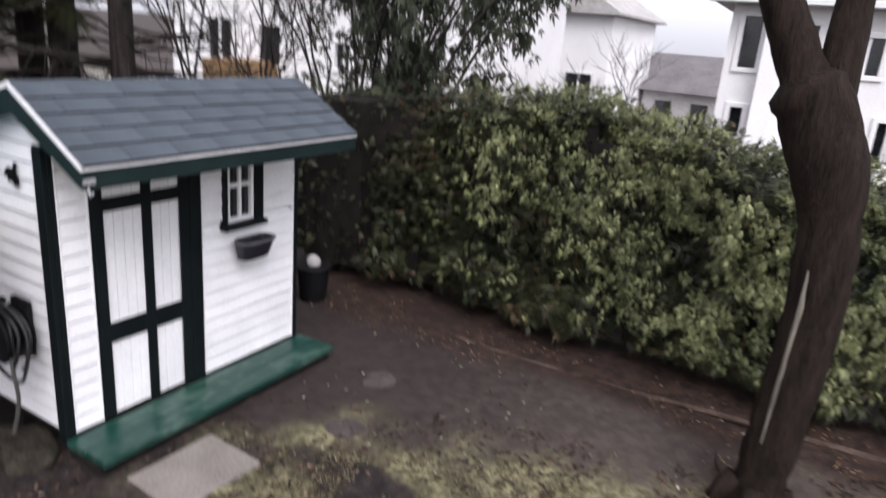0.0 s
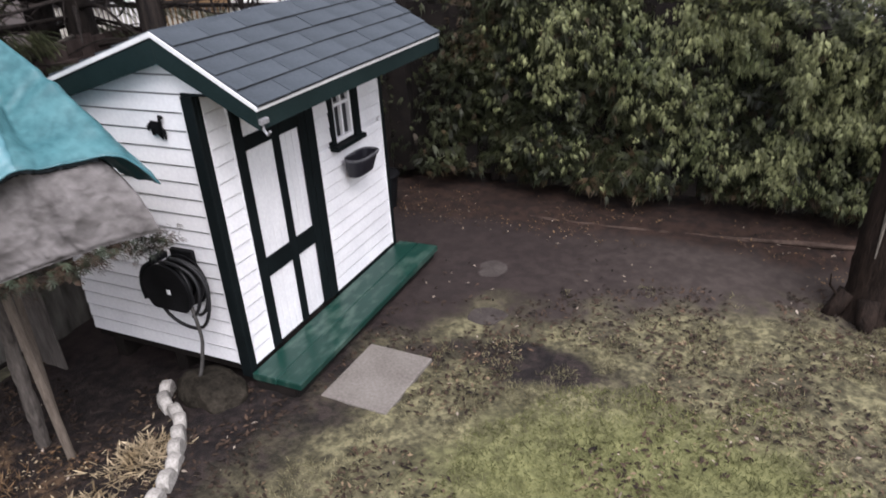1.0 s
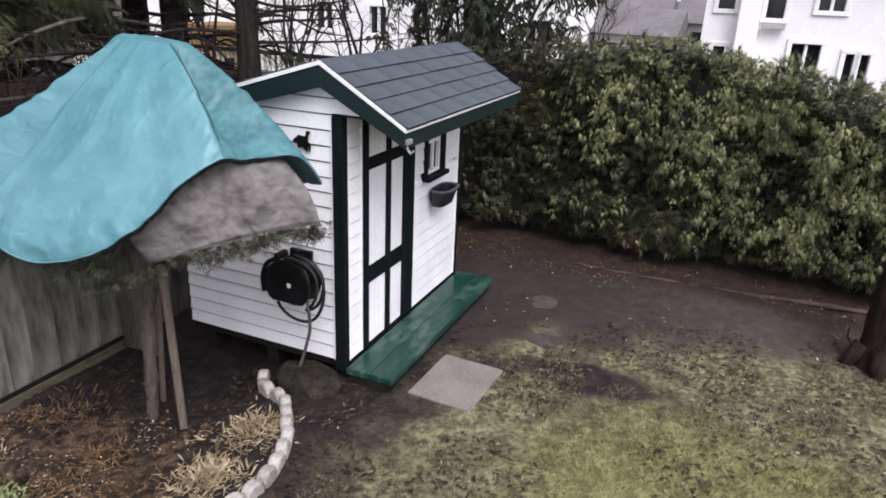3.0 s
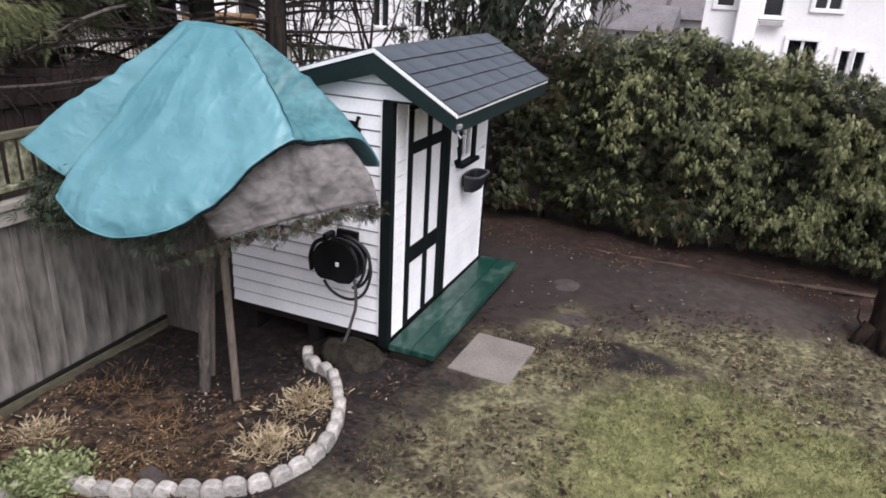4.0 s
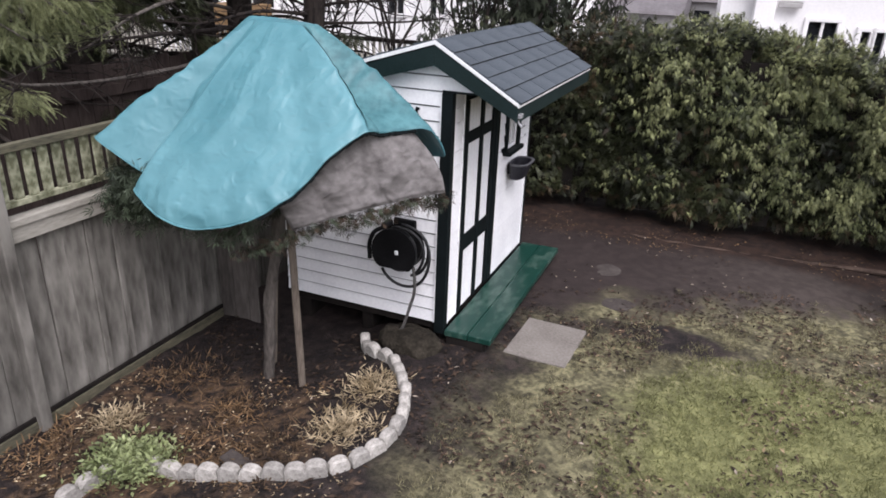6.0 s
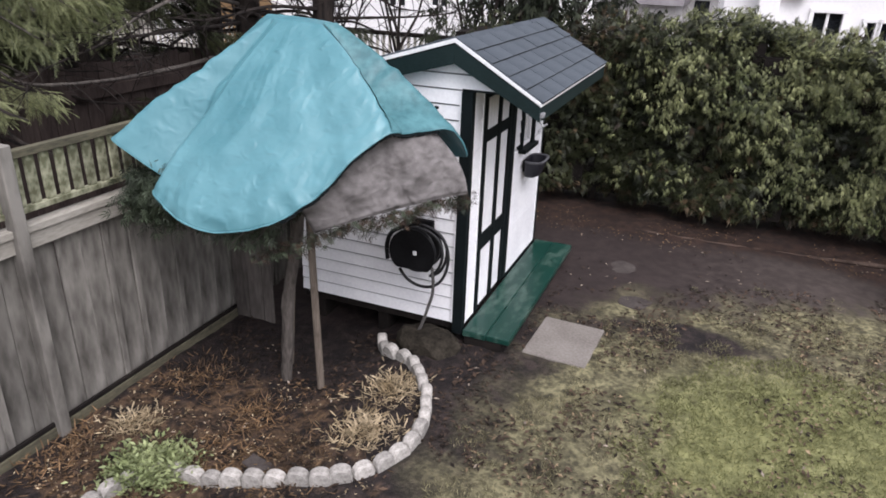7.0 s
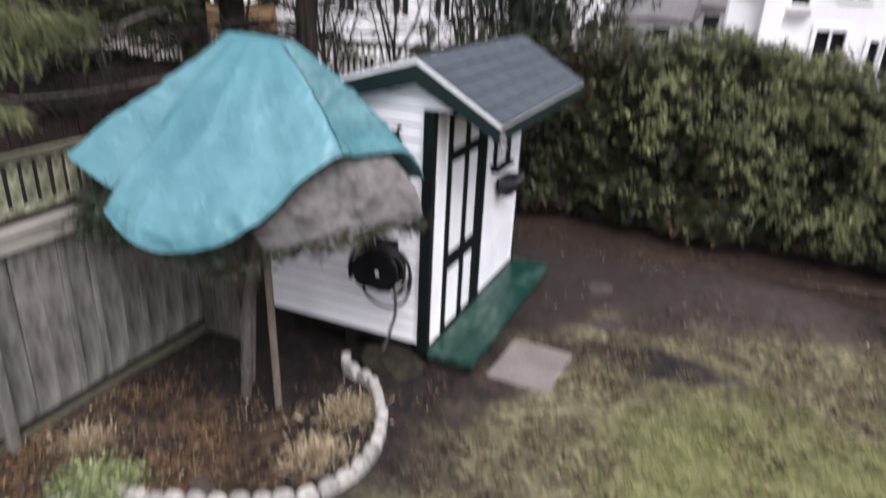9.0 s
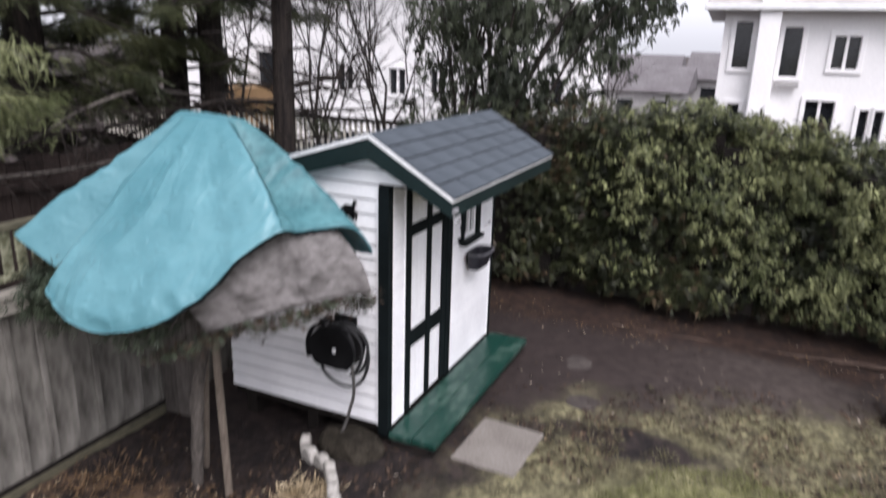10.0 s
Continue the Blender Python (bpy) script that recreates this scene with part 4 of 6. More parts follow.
TC = Vector((-0.85, -0.75))
TOP = Vector((-0.955, -0.56))
RIM_LINE = (  # x, y, height, swell halfway down: the side flap, the front lobe, the raised edge, the corner flap, the far side
    (-1.9, -1.3, 1.58, 0.03), (-1.52, -1.25, 1.365, -0.1), (-1.45, -1.45, 1.32, 0.11), (-1.2, -1.54, 1.2, 0.05), (-0.95, -1.54, 1.16, 0.07), (-0.68, -1.46, 1.24, 0.065), (-0.45, -1.33, 1.37, 0.05), (-0.27, -1.2, 1.62, 0.035),
    (-0.15, -1.0, 1.745, 0.1), (-0.04, -0.9, 1.785, -0.11), (0.06, -0.73, 1.78, -0.04), (0.12, -0.62, 1.73, 0.05), (0.155, -0.5, 1.54, 0.04), (-0.1, -0.33, 1.5, -0.03), (-0.55, -0.22, 1.5, -0.02), (-1.0, -0.18, 1.45, 0.0), (-1.6, -0.3, 1.45, 0.0), (-1.92, -0.75, 1.55, 0.05))
RIM = sorted((math.degrees(math.atan2(y - TC.y, x - TC.x)), math.hypot(x - TC.x, y - TC.y), z, s) for x, y, z, s in RIM_LINE)
RIM = [(-180.0, *RIM[-1][1:])] + RIM
TURNS, RINGS = 360, 96


def rim_table():
    """Rim point and swell at every degree: straight from corner to corner, rounded where the cloth billows."""
    a = np.arange(-180, 180, 1.0)
    cols = np.array([(TC.x + math.cos(radians(q)) * r, TC.y + math.sin(radians(q)) * r, z, s) for q, r, z, s in RIM])
    raw = np.stack([np.interp(a, [r[0] for r in RIM], cols[:, k]) for k in range(4)], -1)

    def soft(width):
        w = np.exp(-((np.arange(-30, 31) / width) ** 2))
        w /= w.sum()
        return np.stack([np.convolve(np.concatenate([raw[-30:, k], raw[:, k], raw[:30, k]]), w, "valid") for k in range(4)], -1)

    front = np.clip(np.minimum((a + 134) / 14, (-36 - a) / 14), 0, 1)[:, None]
    return soft(1.6) * (1 - front) + soft(12.0) * front


EDGE_OF = rim_table()
spread = np.exp(-((np.arange(-30, 31) / 15.0) ** 2))
spread /= spread.sum()
EDGE_EVEN = np.stack([np.convolve(np.concatenate([EDGE_OF[-30:, k], EDGE_OF[:, k], EDGE_OF[:30, k]]), spread, "valid") for k in range(4)], -1)


def rim_at(a):
    """Reach and height of the rim at angle a."""
    p = EDGE_OF[int(round(a + 180)) % 360]
    return math.hypot(p[0] - TC.x, p[1] - TC.y), p[2]


def ridged(p):
    return 1 - 2.2 * abs(noise.noise(p))


def tarp_surface():
    v, f = [], []
    for i in range(TURNS):
        a = -180.0 + i
        rx, ry, low, swell = EDGE_OF[i]
        ca, sa = math.cos(radians(a)), math.sin(radians(a))
        r0 = 1 / math.sqrt((ca / 0.245) ** 2 + (sa / 0.1) ** 2)
        top = Vector((TOP.x + ca * r0, TOP.y + sa * r0, 2.315 - 0.06 * ca * r0))
        side = max(0.0, 1 - abs(a + 138) / 13)
        even = EDGE_EVEN[i]
        for j in range(RINGS + 1):
            s = j / RINGS
            u = max(0.0, (s - 0.1) / 0.9)
            k_even = min(1.0, side * 1.6) * (1 - float(smoothstep(u, 0.42, 0.86)))
            rim = Vector((rx, ry, low)).lerp(Vector(even[:3]), k_even)
            p = top.lerp(rim, u) if s >= 0.1 else Vector((TOP.x, TOP.y, 2.325)).lerp(top, s / 0.1)
            q = p + Vector((noise.noise(p * 2.3), noise.noise(p * 2.3 + Vector((5, 5, 5))), 0)) * 0.12
            w = (swell * (1 - k_even) + even[3] * k_even) * math.sin(math.pi * 0.86 * u ** 0.9)
            arc = Vector((radians(a) * 0.75, u, 0.0))
            skew = Vector((arc.x + 0.16 * noise.noise(p * 1.8), u, 0.0))
            w += (0.024 * noise.noise(p * 2.2) + 0.026 * ridged(Vector((skew.x * 2.7, u * 0.9 + 2, 1))) + 0.0045 * ridged(Vector((skew.x * 9, u * 3.2, 5))) + 0.006 * ridged(q * 7.0)) * min(1.0, 0.06 + 1.1 * u ** 1.4)
            patch = max(0.0, noise.noise(p * 2.8 + Vector((9, 2, 4))) - 0.05)
            w += patch * 0.02 * (1 - 3.5 * abs(noise.noise(Vector((skew.x * 6 + u * 9, u * 4, 8)))))
            w += max(0.0, u - 0.8) / 0.2 * (0.013 * noise.noise(p * 12.0) + 0.006 * ridged(Vector((skew.x * 8, u * 2, 3))))
            w *= 0.6 + 0.4 * min(1.0, max(0.0, (a + 160) / 12)) if a < 100 else 0.6
            tuck = (-0.02 - 0.05 * max(0.0, 1 - abs(a + 95) / 45)) * (max(0.0, u - 0.84) / 0.16) ** 2 * (0.8 + 0.8 * noise.noise(p * 3.0))
            v.append((p.x + ca * (0.75 * w + tuck), p.y + sa * (0.75 * w + tuck), p.z + 0.65 * w))
    k = RINGS + 1
    for i in range(TURNS):
        for j in range(RINGS):
            a, b = i * k + j, ((i + 1) % TURNS) * k + j
            f.append((a, b, b + 1, a + 1))
    return v, f


v, f = tarp_surface()
tarp = mesh_of("tarpaulin", v, f, M_TARP)
tarp.data.polygons.foreach_set("use_smooth", [True] * len(f))
sol = tarp.modifiers.new("thickness", "SOLIDIFY")
sol.thickness, sol.offset = 0.004, 1.0
# darker strip laid over the tarpaulin's right flank, painting in its shade
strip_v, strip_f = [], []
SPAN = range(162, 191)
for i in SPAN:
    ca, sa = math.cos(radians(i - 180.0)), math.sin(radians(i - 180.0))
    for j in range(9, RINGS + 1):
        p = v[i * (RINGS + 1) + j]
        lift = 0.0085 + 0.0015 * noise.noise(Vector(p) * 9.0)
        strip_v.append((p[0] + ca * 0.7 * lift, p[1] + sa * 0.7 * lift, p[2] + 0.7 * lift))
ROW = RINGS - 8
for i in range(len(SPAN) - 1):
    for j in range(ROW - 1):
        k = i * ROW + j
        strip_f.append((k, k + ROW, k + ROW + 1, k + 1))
tarp_band = mesh_of("shade_band", strip_v, strip_f, M_TARPSHADE, tarp, "darker teal strip painting in the flank's shade")
tarp_band.data.polygons.foreach_set("use_smooth", [True] * len(strip_f))
hem = [Vector(v[i * (RINGS + 1) + RINGS]) for i in list(range(TURNS)) + [0]]
part("hem", tube(hem, 0.006, 6, cap=False), M_TARP, tarp)
# black tube under the rim stands in for the shadow there
shade_line = [Vector((TC.x + (p.x - TC.x) * 0.985, TC.y + (p.y - TC.y) * 0.98, p.z - 0.016)) for p in hem[112:184]]
part("rim_shade", tube(shade_line, 0.013, 6, 0.3), M_RIMSHADE, tarp, "black tube standing in for the shade under the raised edge")
tagged(tarp, "crumpled teal tarpaulin draped over the weeping tree", "tarpaulin")

# grey fabric below the tarpaulin's raised edge
def fabric_foot(u):
    """The fabric's lower edge: rising from the lobe to the corner beside the shed."""
    a, b, c = Vector((-0.52, -1.17, 1.18)), Vector((-0.06, -0.89, 1.335)), Vector((0.22, -0.6, 1.375))
    return (1 - u) ** 2 * a + 2 * u * (1 - u) * (2 * b - 0.5 * (a + c)) + u * u * c


v, f = [], []
U, W = 48, 16
for i in range(U + 1):
    u = i / U
    a = -60 + 69 * u
    reach, low = rim_at(a)
    reach, low = reach * 0.86, low + 0.02
    top = Vector((TC.x + math.cos(radians(a)) * reach, TC.y + math.sin(radians(a)) * reach, low))
    bot = fabric_foot(u)
    for j in range(W + 1):
        s = j / W
        p = top.lerp(bot, s)
        bow = math.sin(math.pi * s) * 0.008 * math.sin(math.pi * min(1, u * 1.1))
        p += Vector((0.55, -0.8, 0.1)) * (bow + 0.012 * noise.noise(p * 4) * (1 - s * s) + 0.011 * ridged(Vector((p.x * 3, p.y * 3, p.z * 9))) * (1 - s * s) + 0.003 * noise.noise(p * 24))
        p += Vector((0.9, -0.25, 0.0)) * 0.085 * math.sin(math.pi * min(1.0, 0.15 + 0.85 * s)) * u**3
        v.append(p)
for i in range(U):
    for j in range(W):
        a = i * (W + 1) + j
        f.append((a, a + W + 1, a + W + 2, a + 1))
cloth = mesh_of("fabric_wrap", v, f, M_FABRIC)
cloth.data.polygons.foreach_set("use_smooth", [True] * len(f))
sol = cloth.modifiers.new("thickness", "SOLIDIFY")
sol.thickness = 0.005
part("hem", tube([Vector(v[i * (W + 1) + W]) for i in range(U + 1)], 0.006, 6), M_FABRIC, cloth)
tagged(cloth, "dirty grey landscape fabric tied round the tree crown", "fabric")

# drooping foliage that shows below the covers
rng = np.random.default_rng(21)
n = 5600
a = rng.uniform(-180, 180, n)
rr = np.array([rim_at(x) for x in a])
k = rng.uniform(0.3, 0.8, n) ** 0.6
k = np.where((a > -75) & (a < 30), k * 0.55, k)
pl = np.stack([TC.x + np.cos(np.radians(a)) * rr[:, 0] * k, TC.y + np.sin(np.radians(a)) * rr[:, 0] * k, rr[:, 1] - rng.uniform(0.07, 0.16, n)], -1)
pl[:, 2] += np.where((a > -128) & (a < -50), 0.07, 0.0)
bushy = slice(0, 2600)
pl[bushy] = np.array((-1.6, -1.17, 1.27)) + rng.normal(0, 1, (2600, 3)) * (0.125, 0.1, 0.085)
fringe = slice(2600, 3800)
u = rng.random(1200)
pl[fringe] = np.array([fabric_foot(1.25 * k - 0.25) for k in u]) + rng.normal(0, 1, (1200, 3)) * (0.03, 0.05, 0.018) - np.array((0, -0.02, 0.02))
hang = 0.5 + 0.5 * np.sin(9 * pl[:, 0] + 4) * np.sin(23 * pl[:, 0])
pl[fringe, 2] -= (0.09 * hang * rng.random(n))[fringe]
pl[:, 1] = np.minimum(pl[:, 1], -0.12)
way = np.stack([np.cos(np.radians(a)) * 0.2, np.sin(np.radians(a)) * 0.2, -0.7 + 0 * a], -1) + unit(rng, n) * 0.8
up, size = unit(rng, n) + np.array((0, 0, 1.0)), rng.uniform(0.035, 0.085, n)
size[bushy] *= 1.3
edge = np.zeros(n, bool)
edge[fringe] = rng.random(1200) < 0.55
size[fringe] *= 0.7
SPRIG = spray((-60, -24, 4, 32, 62), (0.6, 0.85, 1.0, 0.8, 0.55), 0.045, 0.2)
scatter("foliage", *SPRIG, pl[~edge], way[~edge], up[~edge], size[~edge], M_WEEPING, weeping)
scatter("dead_foliage", *SPRIG, pl[edge], way[edge], up[edge], size[edge], M_LITTER, weeping)
for i in range(26):
    aa = -180 + 360 * i / 26
    reach, low = rim_at(aa)
    ca, sa = math.cos(radians(aa)), math.sin(radians(aa))
    part("branch", tube([(-0.88, -0.75, 1.5), (TC.x + ca * reach * 0.5, TC.y + sa * reach * 0.5, low + 0.05), (TC.x + ca * reach * 0.85, min(-0.1, TC.y + sa * reach * 0.85), low - 0.06)], [0.02, 0.012, 0.005], 6, 0.1, seed=i), M_TRUNK, weeping)

# ---- the hedge ----
hedge = empty("cedar_hedge", "tall clipped cedar hedge, green with browned inner growth", "hedge", at=(3.0, 4.0, -0.05))


def hedge_top(x):
    return 2.06 + 0.05 * np.exp(-((x - 1.7) / 0.7) ** 2) - 0.14 * np.clip(x - 1.7, 0, 2.0) + 0.035 * np.sin(5.3 * x) + 0.03 * np.sin(11.7 * x + 1)


def hedge_face(x, z):
    """The front face's y: bulging, with a hollow foot."""
    y = 3.55 + 0.1 * np.sin(2.6 * x + 1.1 * z) + 0.07 * np.sin(6.1 * x - 2.3 * z + 1) + 0.05 * np.sin(4.1 * z + 3 * x)
    return y + 0.28 * np.clip(0.35 - z, 0, 0.5) + 0.16 * np.clip(z - 1.5, 0, 1)


X0, X1 = -1.75, 8.5
# near-black blocks inside the hedge stand in for its inner shade
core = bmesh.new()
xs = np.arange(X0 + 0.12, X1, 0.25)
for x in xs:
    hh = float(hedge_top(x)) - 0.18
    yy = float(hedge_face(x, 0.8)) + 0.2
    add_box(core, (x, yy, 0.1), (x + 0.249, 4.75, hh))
part("shade_core", core, M_DARK, hedge)
for i, x in enumerate(np.arange(X0 + 0.3, X1, 0.55)):
    part("stem", tube([(x, 4.05, -0.1), (x + 0.03, 4.05, 0.5), (x, 4.05, 1.7)], [0.05, 0.04, 0.02], 8, 0.1, seed=i), M_BARK, hedge)


def hedge_relief(p):
    return 0.7 * noise.noise(Vector(p) * 2.6) + 0.8 * noise.noise(Vector(p) * 8.5 + Vector((0, 9, 0)))


# inner sprays, coloured darker to stand in for shade inside the hedge
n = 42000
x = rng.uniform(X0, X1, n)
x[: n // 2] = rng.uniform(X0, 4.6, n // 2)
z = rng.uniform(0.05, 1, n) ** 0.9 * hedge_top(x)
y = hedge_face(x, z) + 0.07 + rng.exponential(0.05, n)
ntop, nend = 6000, 2500
xt, yt = rng.uniform(X0, X1, ntop), rng.uniform(3.75, 4.9, ntop)
zt = hedge_top(xt) + 0.1 * np.sin(4 * yt) - 0.03 + rng.normal(0, 0.05, ntop)
ye, ze = rng.uniform(3.6, 4.8, nend), rng.uniform(0.05, 1.95, nend)
xe = X0 + rng.normal(0, 0.06, nend)
P = np.concatenate([np.stack([x, y, z], -1), np.stack([xt, yt, zt], -1), np.stack([xe, ye, ze], -1)])
Wy = np.concatenate([np.tile((0, -0.75, -0.25), (n, 1)), np.tile((0, -0.25, 0.75), (ntop, 1)), np.tile((-0.75, -0.1, -0.2), (nend, 1))]) + unit(rng, len(P)) * 0.75
S = rng.uniform(0.07, 0.16, len(P))
clump = np.array([hedge_relief(p) for p in P])
P[:, 1] -= clump * 0.2
# foliage thinned by the shed so the dark core stands in for shade
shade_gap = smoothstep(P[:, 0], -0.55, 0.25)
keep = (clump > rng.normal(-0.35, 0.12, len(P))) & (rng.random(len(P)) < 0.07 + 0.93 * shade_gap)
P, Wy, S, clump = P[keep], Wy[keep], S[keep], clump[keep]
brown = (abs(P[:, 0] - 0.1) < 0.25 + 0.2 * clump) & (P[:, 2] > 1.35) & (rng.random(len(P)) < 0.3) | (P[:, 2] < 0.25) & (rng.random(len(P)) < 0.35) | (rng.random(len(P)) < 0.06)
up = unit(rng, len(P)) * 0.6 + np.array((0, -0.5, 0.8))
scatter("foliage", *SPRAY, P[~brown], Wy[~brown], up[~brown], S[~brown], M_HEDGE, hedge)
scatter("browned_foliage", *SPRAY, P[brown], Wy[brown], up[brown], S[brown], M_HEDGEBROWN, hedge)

# outer sprigs: small drooping bunches, coloured paler as if catching the light
m = 27000
xc = rng.uniform(X0, X1, m)
xc[: m // 2] = rng.uniform(X0, 5.0, m // 2)
zc = rng.uniform(0.08, 1.0, m) ** 0.85 * hedge_top(xc)
yc = hedge_face(xc, zc) - 0.005
mt = 6000
xc[:mt], yc[:mt] = rng.uniform(X0, X1, mt), rng.uniform(3.7, 4.7, mt)
zc[:mt] = hedge_top(xc[:mt]) + 0.1 * np.sin(4 * yc[:mt]) + rng.uniform(0.0, 0.12, mt)
C = np.stack([xc, yc, zc], -1)
cl = np.array([hedge_relief(p) for p in C])
C[:, 1] -= cl * 0.22
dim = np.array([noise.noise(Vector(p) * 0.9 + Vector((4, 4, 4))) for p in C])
# fewer pale sprigs low down and by the shed, standing in for shade
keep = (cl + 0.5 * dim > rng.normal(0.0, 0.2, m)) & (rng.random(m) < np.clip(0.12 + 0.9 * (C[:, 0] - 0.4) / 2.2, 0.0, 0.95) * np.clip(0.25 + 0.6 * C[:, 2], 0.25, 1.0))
C = C[keep]
top_most = (C[:, 2] > hedge_top(C[:, 0]) - 0.15)[:, None]
lean = np.where(top_most, (0, -0.4, 0.7), (0, -0.7, -0.6)) + unit(rng, len(C)) * 0.4
reps = 4
P = np.repeat(C, reps, 0) + rng.normal(0, 0.022, (len(C) * reps, 3))
Wy = np.repeat(lean, reps, 0) + unit(rng, len(P)) * 0.5
up = unit(rng, len(P)) * 0.5 + np.array((0, -0.4, 0.9))
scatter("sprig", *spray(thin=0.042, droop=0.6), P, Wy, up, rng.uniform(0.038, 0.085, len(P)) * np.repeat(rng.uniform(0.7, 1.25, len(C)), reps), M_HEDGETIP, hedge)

# kerb of soil and roots along the hedge foot
lip = finish("path_edging", tube(spline([(0.9, 3.16, -0.07), (1.7, 3.14, -0.065), (2.6, 3.2, -0.065), (3.4, 3.3, -0.065), (5.0, 3.42, -0.065), (8.0, 3.5, -0.065)], 8), 0.024, 8, 0.3), M_SUNKEN)
tagged(lip, "brown timber edging half sunk along the path", "edging")

# ---- dark pot behind the shed ----
pot = empty("plant_pot", "dark plastic pot with a pale lump behind the shed", "pot", at=(-0.62, 2.95, 0.0))
bm = bmesh.new()
bmesh.ops.create_cone(bm, cap_ends=True, segments=20, radius1=0.13, radius2=0.17, depth=0.36, matrix=Matrix.Translation((-0.62, 2.95, 0.14)))
part("body", bm, M_BLACK, pot)
part("rim", tube([Vector((-0.62 + 0.175 * math.cos(a), 2.95 + 0.175 * math.sin(a), 0.31)) for a in [2 * math.pi * k / 20 for k in range(21)]], 0.014, 6), M_BLACK, pot)
bm = bmesh.new()
bmesh.ops.create_icosphere(bm, subdivisions=3, radius=0.07)
for v_ in bm.verts:
    v_.co = v_.co * (1 + 0.25 * noise.noise(v_.co * 14)) + Vector((-0.62, 2.95, 0.355))
part("pale_lump", bm, M_FARWALL, pot, smooth=True)

# ---- the garden tree beside the lawn ----
tree = empty("garden_tree", "bare dark-barked tree with a pale scar, trunk bent to fit the camera's view", "tree", at=(3.45, 2.42, -0.16))
# trunk line and girth placed and bent to fit the camera's view
axis = spline([(3.54, 2.42, -0.32), (3.54, 2.42, -0.06), (3.56, 2.43, 0.35), (3.59, 2.44, 0.9), (3.6, 2.45, 1.35), (3.54, 2.45, 1.9), (3.38, 2.45, 2.35), (3.22, 2.45, 2.65), (2.96, 2.45, 3.2), (2.75, 2.42, 4.0), (2.65, 2.4, 4.6), (2.5, 2.35, 6.0)], 5)
rad = [0.27, 0.25, 0.225, 0.195, 0.175, 0.165, 0.158, 0.153] + [0.165] * 17 + [0.185, 0.2, 0.21] + [0.21] * 6
rad = (rad + [0.13 - 0.004 * k for k in range(60)])[: len(axis)]
part("trunk", tube(axis, rad, 22, 0.07), M_TREEBARK, tree, smooth=True)
for i, (dx, dy) in enumerate(((-0.25, -0.1), (-0.02, -0.27), (0.24, -0.12))):
    part("root", tube([(3.54 + 0.55 * dx, 2.42 + 0.55 * dy, 0.02), (3.54 + 0.85 * dx, 2.42 + 0.85 * dy, -0.12), (3.54 + 1.15 * dx, 2.42 + 1.15 * dy, -0.22)], [0.07, 0.06, 0.03], 10, 0.12, seed=i), M_TREEBARK, tree, smooth=True)
part("sucker", tube([(3.33, 2.33, 0.0), (3.27, 2.3, 0.09), (3.26, 2.28, 0.19)], [0.012, 0.009, 0.004], 6, 0.2), M_TREEBARK, tree)
part("limb", tube(spline([(3.44, 2.45, 2.15), (3.42, 2.55, 2.7), (3.44, 2.65, 3.4), (3.6, 2.75, 4.3), (3.8, 2.85, 5.4)], 5), [0.13 - 0.004 * k for k in range(21)], 14, 0.06), M_TREEBARK, tree, smooth=True)
part("scar", tube([(3.5, 2.275, 0.35), (3.51, 2.285, 0.7), (3.52, 2.29, 1.0), (3.53, 2.3, 1.3), (3.52, 2.305, 1.5)], [0.006, 0.014, 0.012, 0.016, 0.005], 8, 0.15), M_BARKPALE, tree, "pale stripped bark scar")
for i, (p, q_) in enumerate((((2.68, 2.41, 4.4), (1.9, 2.05, 5.6)), ((3.75, 2.8, 4.6), (4.6, 2.45, 5.6)), ((2.73, 2.43, 4.0), (2.7, 3.2, 5.2)), ((3.78, 2.83, 5.0), (3.2, 3.35, 6.2)))):
    p, q_ = Vector(p), Vector(q_)
    part("branch", tube([p, p.lerp(q_, 0.5) + Vector((0.1, 0, 0.1)), q_], [0.05, 0.03, 0.012], 8, 0.08, seed=i), M_TREEBARK, tree)

# shifted sideways to fit the camera's view
tree.location.x += 0.18

